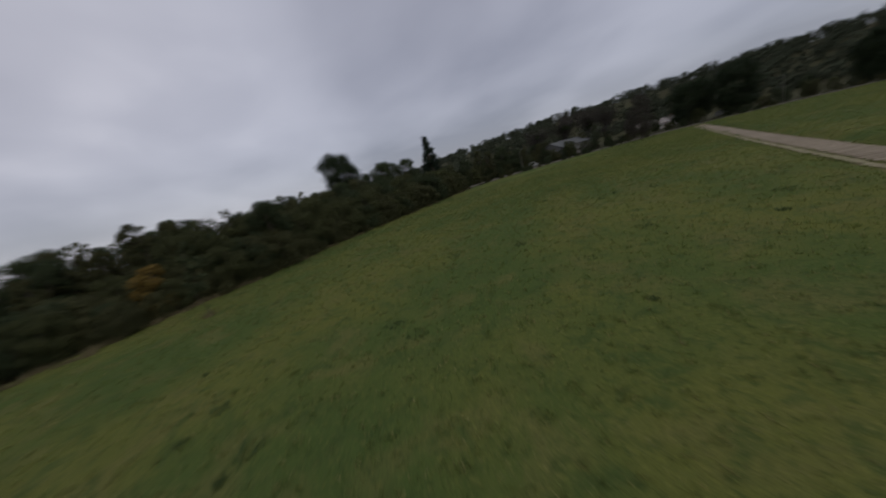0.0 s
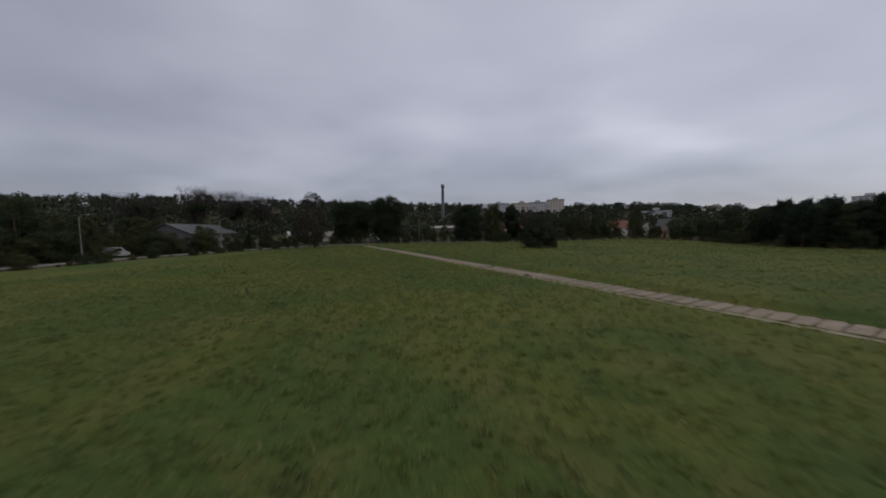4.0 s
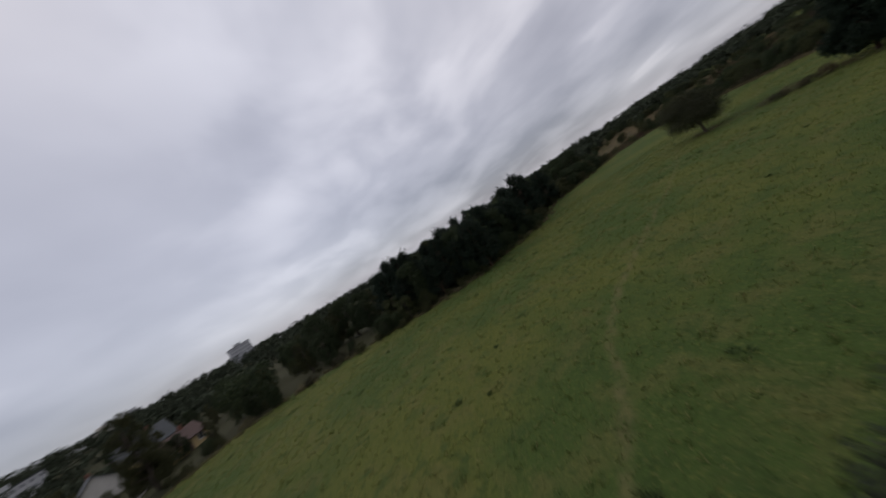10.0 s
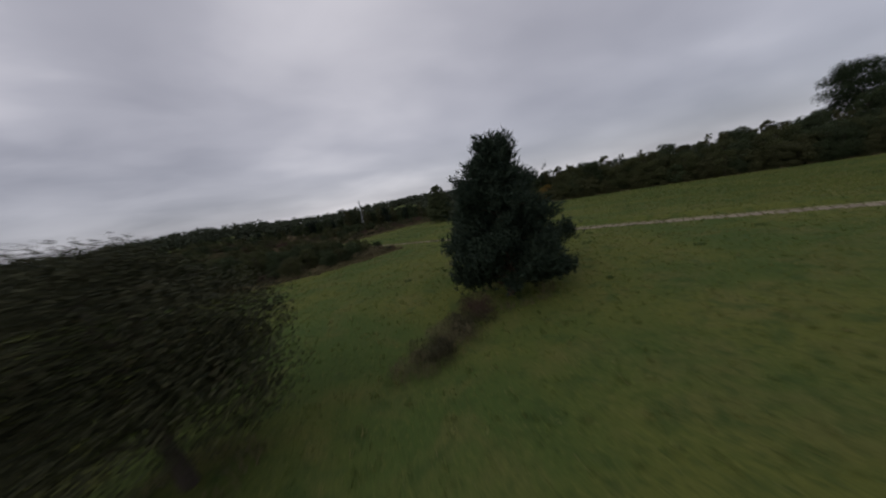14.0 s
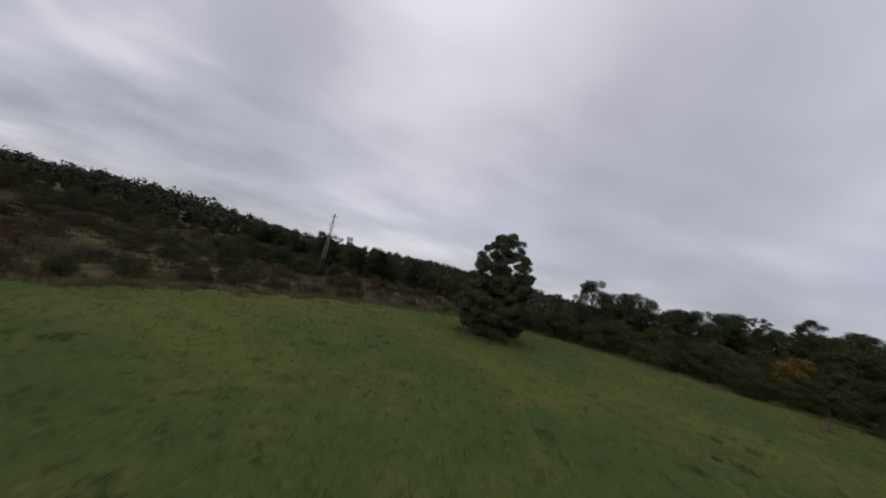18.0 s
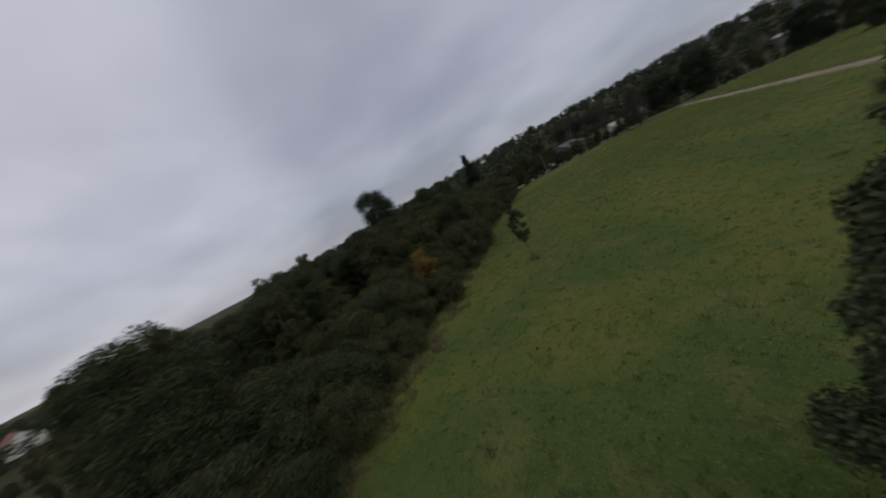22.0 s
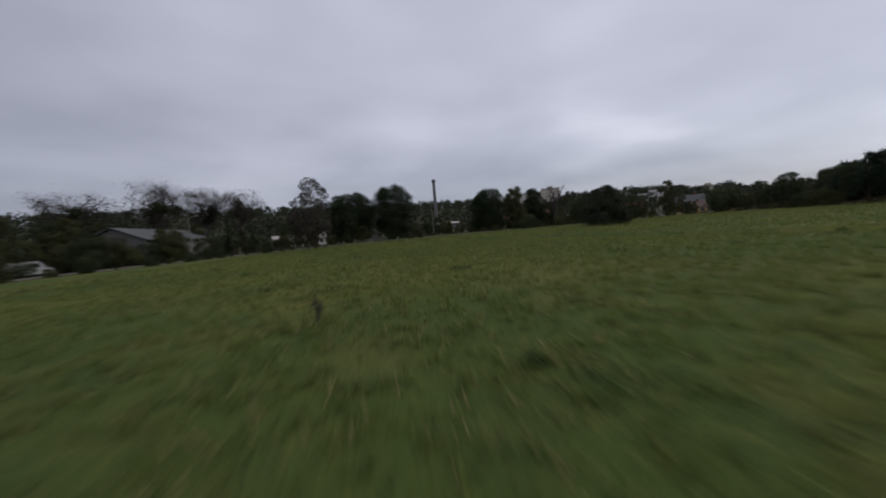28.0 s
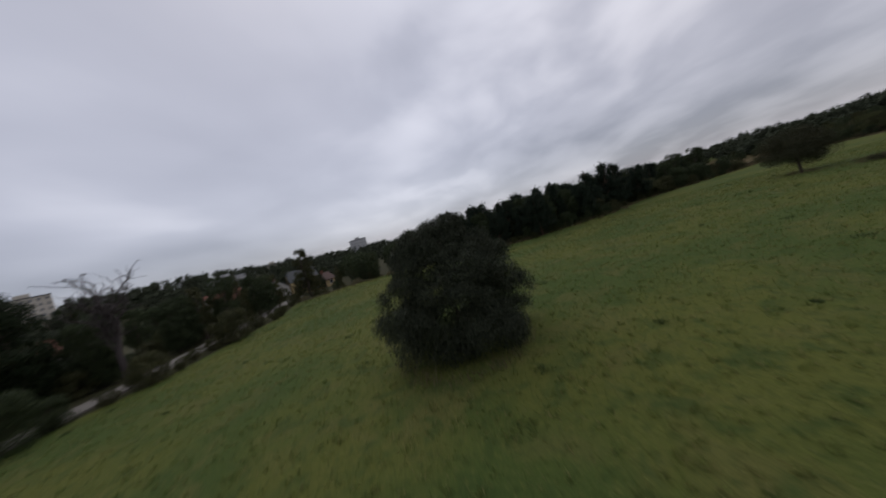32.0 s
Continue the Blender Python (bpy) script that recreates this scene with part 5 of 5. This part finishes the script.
def street_lamp(at, turn):
    ob = thing("street_lamp", at, "tall pale concrete street lamp", "street lamp", "street lamps", turn=turn)
    put("pole", mesh_of("pole", *tube([(0, 0, -0.2), (0, 0, 4), (0, 0, 8.5)], [0.13, 0.1, 0.07], 8), KERB), ob)
    put("arm", mesh_of("arm", *tube([(0, 0, 8.4), (0.5, 0, 8.9), (1.5, 0, 9.05)], [0.05, 0.045, 0.04], 6), STEEL), ob)
    part("lamp_head", box(bmesh.new(), (1.4, -0.14, 8.98), (2.1, 0.14, 9.12), 0.04), STEEL, ob)


for x, y, a in ((-71, 30, 0), (-63.5, 56, 0), (-13, 99.5, 270)):
    street_lamp((x + 0.9, y, 0), a)


def van(at, turn, label, paint):
    """A parked van: body, cab glass, wheels with rims, bumper, lamps."""
    ob = thing("van", at, label, "van", "parked vehicles", turn=turn)
    bm = bmesh.new()
    side = [(-2.5, 0.35), (-2.5, 2.1), (-2.3, 2.3), (1.0, 2.3), (1.7, 1.35), (2.4, 1.05), (2.5, 0.8), (2.5, 0.35)]
    left = [bm.verts.new((x, -0.95, z)) for x, z in side]
    right = [bm.verts.new((x, 0.95, z)) for x, z in side]
    bm.faces.new(left)
    bm.faces.new(right[::-1])
    for i in range(len(side)):
        k = (i + 1) % len(side)
        bm.faces.new((left[i], right[i], right[k], left[k]))
    bmesh.ops.recalc_face_normals(bm, faces=bm.faces)
    bmesh.ops.bevel(bm, geom=list(bm.edges), offset=0.06, segments=2, affect="EDGES")
    part("body", bm, paint, ob)
    part("windscreen", box(bmesh.new(), (1.12, -0.8, 1.42), (1.6, 0.8, 2.12), 0.05), DARKGLASS, ob)
    for y in (-0.93, 0.93):
        part("side_window", box(bmesh.new(), (0.1, y - 0.03, 1.4), (1.05, y + 0.03, 2.0), 0.02), DARKGLASS, ob)
        part("headlight", box(bmesh.new(), (2.42, y * 0.72 - 0.15, 0.8), (2.52, y * 0.72 + 0.15, 0.98), 0.03), FRAME, ob)
        for x in (-1.6, 1.6):
            w = put("wheel", mesh_of("wheel", *tube([(x, y - 0.1, 0.34), (x, y + 0.1, 0.34)], [0.34, 0.34], 16), RUBBER), ob)
            put("rim", mesh_of("rim", *tube([(x, y - 0.11, 0.34), (x, y - 0.108, 0.34), (x, y + 0.108, 0.34), (x, y + 0.11, 0.34)], [0.02, 0.2, 0.2, 0.02], 12), STEEL), w)
    part("bumper", box(bmesh.new(), (2.45, -0.9, 0.35), (2.6, 0.9, 0.6), 0.04), RUBBER, ob)


van((-34.2, 112.4, 0.0), 10, "white parked van under the oaks", WHITE)
van((-73, 38, 0.0), 75, "pale parked van beside the grey hall", WHITE)

# ---- far woods ----


def far_woods():
    rng = np.random.default_rng(9)
    pts, nor = [], []
    trees = 4000
    r = 165 + 380 * rng.uniform(0, 1, trees) ** 0.9
    a = rng.uniform(-np.pi, np.pi, trees)
    x, y = 20 + r * np.sin(a), 5 + r * np.cos(a)
    deg = np.degrees(a)
    keep = ~((deg < -95) & (deg > -140) & (r < 420) & (rng.uniform(0, 1, trees) < 0.3)) & ~((np.abs(deg) > 130) & (r < 225)) & ~((np.abs(deg) < 50) & (r < 185)) & ~((deg > 100) & (deg < 140) & (r < 190))
    for hx, hy, hr in ((44, 176, 24), (104, 168, 14), (106, 119, 20), (119, 143, 18), (112, 150, 12), (-7, 225, 20)):
        keep &= np.hypot(x - hx, y - hy) > hr
    x, y, deg, r = x[keep], y[keep], deg[keep], r[keep]
    z = height(x, y)
    for px, py, pz, pr in zip(x, y, z, r):
        h, w = rng.uniform(8.0, 12.5) * (0.75 + 0.25 * (pr > 240)), rng.uniform(3.8, 6.8)
        blobs = [(px + rng.normal(0, 0.4 * w), py + rng.normal(0, 0.4 * w), pz + h * u, w * rng.uniform(0.4, 0.75), w * rng.uniform(0.4, 0.75), h * 0.2) for u in (0.08, 0.25, 0.42, 0.55, 0.68, 0.8)]
        p, n = blob_points(rng, blobs, 190, 0.35)
        pts.append(p)
        nor.append(n)
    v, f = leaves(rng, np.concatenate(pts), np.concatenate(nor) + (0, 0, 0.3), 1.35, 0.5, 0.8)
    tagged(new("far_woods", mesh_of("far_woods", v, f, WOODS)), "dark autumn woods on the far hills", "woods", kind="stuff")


far_woods()

# ---- grass of the meadow ----


def grass():
    """Short mown blades, thick along the middle of the meadow, and longer tufts here and there."""
    rng = np.random.default_rng(5)
    n = 420000
    x, y = rng.uniform(-48, 92, n), rng.uniform(-108, 128, n)
    ok = inside(x, y, MEADOW)
    u, w = x * ALONG.x + y * ALONG.y, x * ACROSS.x + y * ACROSS.y
    q = w - (Q0 + Q2 * (u / SPAN) ** 2 + Q3 * (u / SPAN) ** 3)
    narrow = smooth(u, 34, 44)
    ok &= ~((q > -1.68 + 1.13 * narrow) & (q < 2.0 - 0.85 * narrow) & (u > -89) & (u < 97))
    x, y = x[ok], y[ok]
    n = len(x)
    h = rng.uniform(0.07, 0.17, n)
    lean, b = rng.normal(0, 0.07, (n, 2)), rng.uniform(0, 2 * np.pi, n)
    s = np.stack([np.cos(b), np.sin(b), 0 * b], 1) * 0.022
    p = np.stack([x, y, height(x, y)], 1)
    v = np.stack([p - s, p + s, p + np.stack([lean[:, 0], lean[:, 1], h], 1)], 1).reshape(-1, 3)
    tagged(new("grass", mesh_of("grass", v, np.arange(3 * n).reshape(-1, 3), GRASS)), "short mown meadow grass", "grass", kind="stuff")
    # knots of longer blades, thickest in the west
    k = 50000
    cx, cy = rng.uniform(-48, 92, k), rng.uniform(-108, 128, k)
    cx[34000:], cy[34000:] = rng.normal(-9, 15, k - 34000), rng.normal(4, 36, k - 34000)
    u, w = cx * ALONG.x + cy * ALONG.y, cx * ACROSS.x + cy * ACROSS.y
    q = w - (Q0 + Q2 * (u / SPAN) ** 2 + Q3 * (u / SPAN) ** 3)
    ok = inside(cx, cy, MEADOW) & ~((q > -1.8 + 1.1 * smooth(u, 34, 44)) & (q < 2.15 - 0.85 * smooth(u, 34, 44)) & (u > -89) & (u < 97))
    cx, cy = np.repeat(cx[ok], 9), np.repeat(cy[ok], 9)
    k = len(cx)
    x, y = cx + rng.normal(0, 0.09, k), cy + rng.normal(0, 0.09, k)
    h = np.repeat(rng.uniform(0.1, 0.26, k // 9), 9) * rng.uniform(0.7, 1.2, k)
    lean, b = rng.normal(0, 0.09, (k, 2)), rng.uniform(0, 2 * np.pi, k)
    s = np.stack([np.cos(b), np.sin(b), 0 * b], 1) * 0.026
    p = np.stack([x, y, height(x, y)], 1)
    v = np.stack([p - s, p + s, p + np.stack([lean[:, 0], lean[:, 1], h], 1)], 1).reshape(-1, 3)
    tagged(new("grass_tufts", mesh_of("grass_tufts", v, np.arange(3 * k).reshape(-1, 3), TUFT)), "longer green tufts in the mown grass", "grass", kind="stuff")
    pieces = []
    for i in range(430):
        cx, cy = rng.uniform(-45, 88), rng.uniform(-106, 124)
        if not inside(np.array([cx]), np.array([cy]), MEADOW)[0]:
            continue
        pieces.append(stems(rng, (cx, cy, 0), rng.uniform(0.15, 0.75), 60, rng.uniform(0.1, 0.26), 0.7, 0.026))
    tagged(new("weed_tufts", mesh_of("weed_tufts", *joined(pieces), WEED)), "dark green weed tufts scattered in the grass", "weeds", kind="stuff")
    pieces = []
    for line, step in ((HEDGE[:4], 0.9), (HEDGE[3:7], 0.5), (HEDGE[6:], 1.6), (EAST, 1.2), (SCRUBLINE, 0.5)):
        for cx, cy, nx, ny in along_line(line, step):
            o = rng.normal(0.2, 0.8)
            pieces.append(stems(rng, (cx + nx * o, cy + ny * o, 0), 0.7, 80, rng.uniform(0.3, 0.75), 0.4, 0.03))
    for cx, cy, r in ((24.8, 56.1, 4.6), (26.4, -91.0, 4.2), (71.7, 2.4, 1.6), (55, -4.4, 2.8), (50.6, -10.6, 3.6), (50.2, -17.6, 3.4), (-1.7, -73.3, 0.4)):
        for a in np.linspace(0, 6.28, int(4 * r) + 3):
            pieces.append(stems(rng, (cx + r * math.cos(a), cy + r * math.sin(a) * 0.85, 0), 0.6, 40, rng.uniform(0.3, 0.75), 0.3, 0.02))
    weeds = []
    for i in range(1700):
        p = rng.uniform(-88, 95)
        lo, hi = bed(p)
        q = [lo, hi, -0.86 if p < 40 else lo][rng.integers(0, 3)] + rng.normal(0, 0.07)
        x, y, _ = on_path(p, q)
        weeds.append(stems(rng, (x, y, float(height(x, y))), rng.uniform(0.1, 0.35), 26, rng.uniform(0.06, 0.16), 0.5, 0.02))
    for i in range(1500):
        x, y, _ = on_path(round(rng.uniform(-88, 92)) + rng.normal(0, 0.03), rng.uniform(-0.7, 1.9))
        weeds.append(stems(rng, (x, y, float(height(x, y))), 0.13, 12, rng.uniform(0.04, 0.09), 0.5, 0.016))
    tagged(new("path_weeds", mesh_of("path_weeds", *joined(weeds), GRASS)), "grass and weeds creeping over the slabs' edges and joints", "grass", kind="stuff")
    tagged(new("dry_grass", mesh_of("dry_grass", *joined(pieces), STRAW)), "long dry grass along the edges and round the trunks", "grass", kind="stuff")

    ob = thing("dock_plant", (-15.3, -2.2, 0), "dead brown dock plant standing in the grass", "weed")
    stalks = [tube(limb_path(rng, (0, 0, -0.02), (rng.normal(0, 0.09), rng.normal(0, 0.09), rng.uniform(0.45, 0.75)), 4, 0.08), np.linspace(0.012, 0.005, 5), 5) for _ in range(6)]
    put("stalk", mesh_of("stalk", *joined(stalks), TWIG), ob)
    tips = np.concatenate([v[-10:] for v, _ in stalks])
    pts = tips[rng.integers(0, len(tips), 260)] + rng.normal(0, 0.05, (260, 3)) - (0, 0, 0.08)
    put("seed_head", mesh_of("seed_head", *leaves(rng, pts, np.tile((0, 0, 1.0), (260, 1)), 0.035, 1.0, 0.7), HAZEL), ob)


grass()
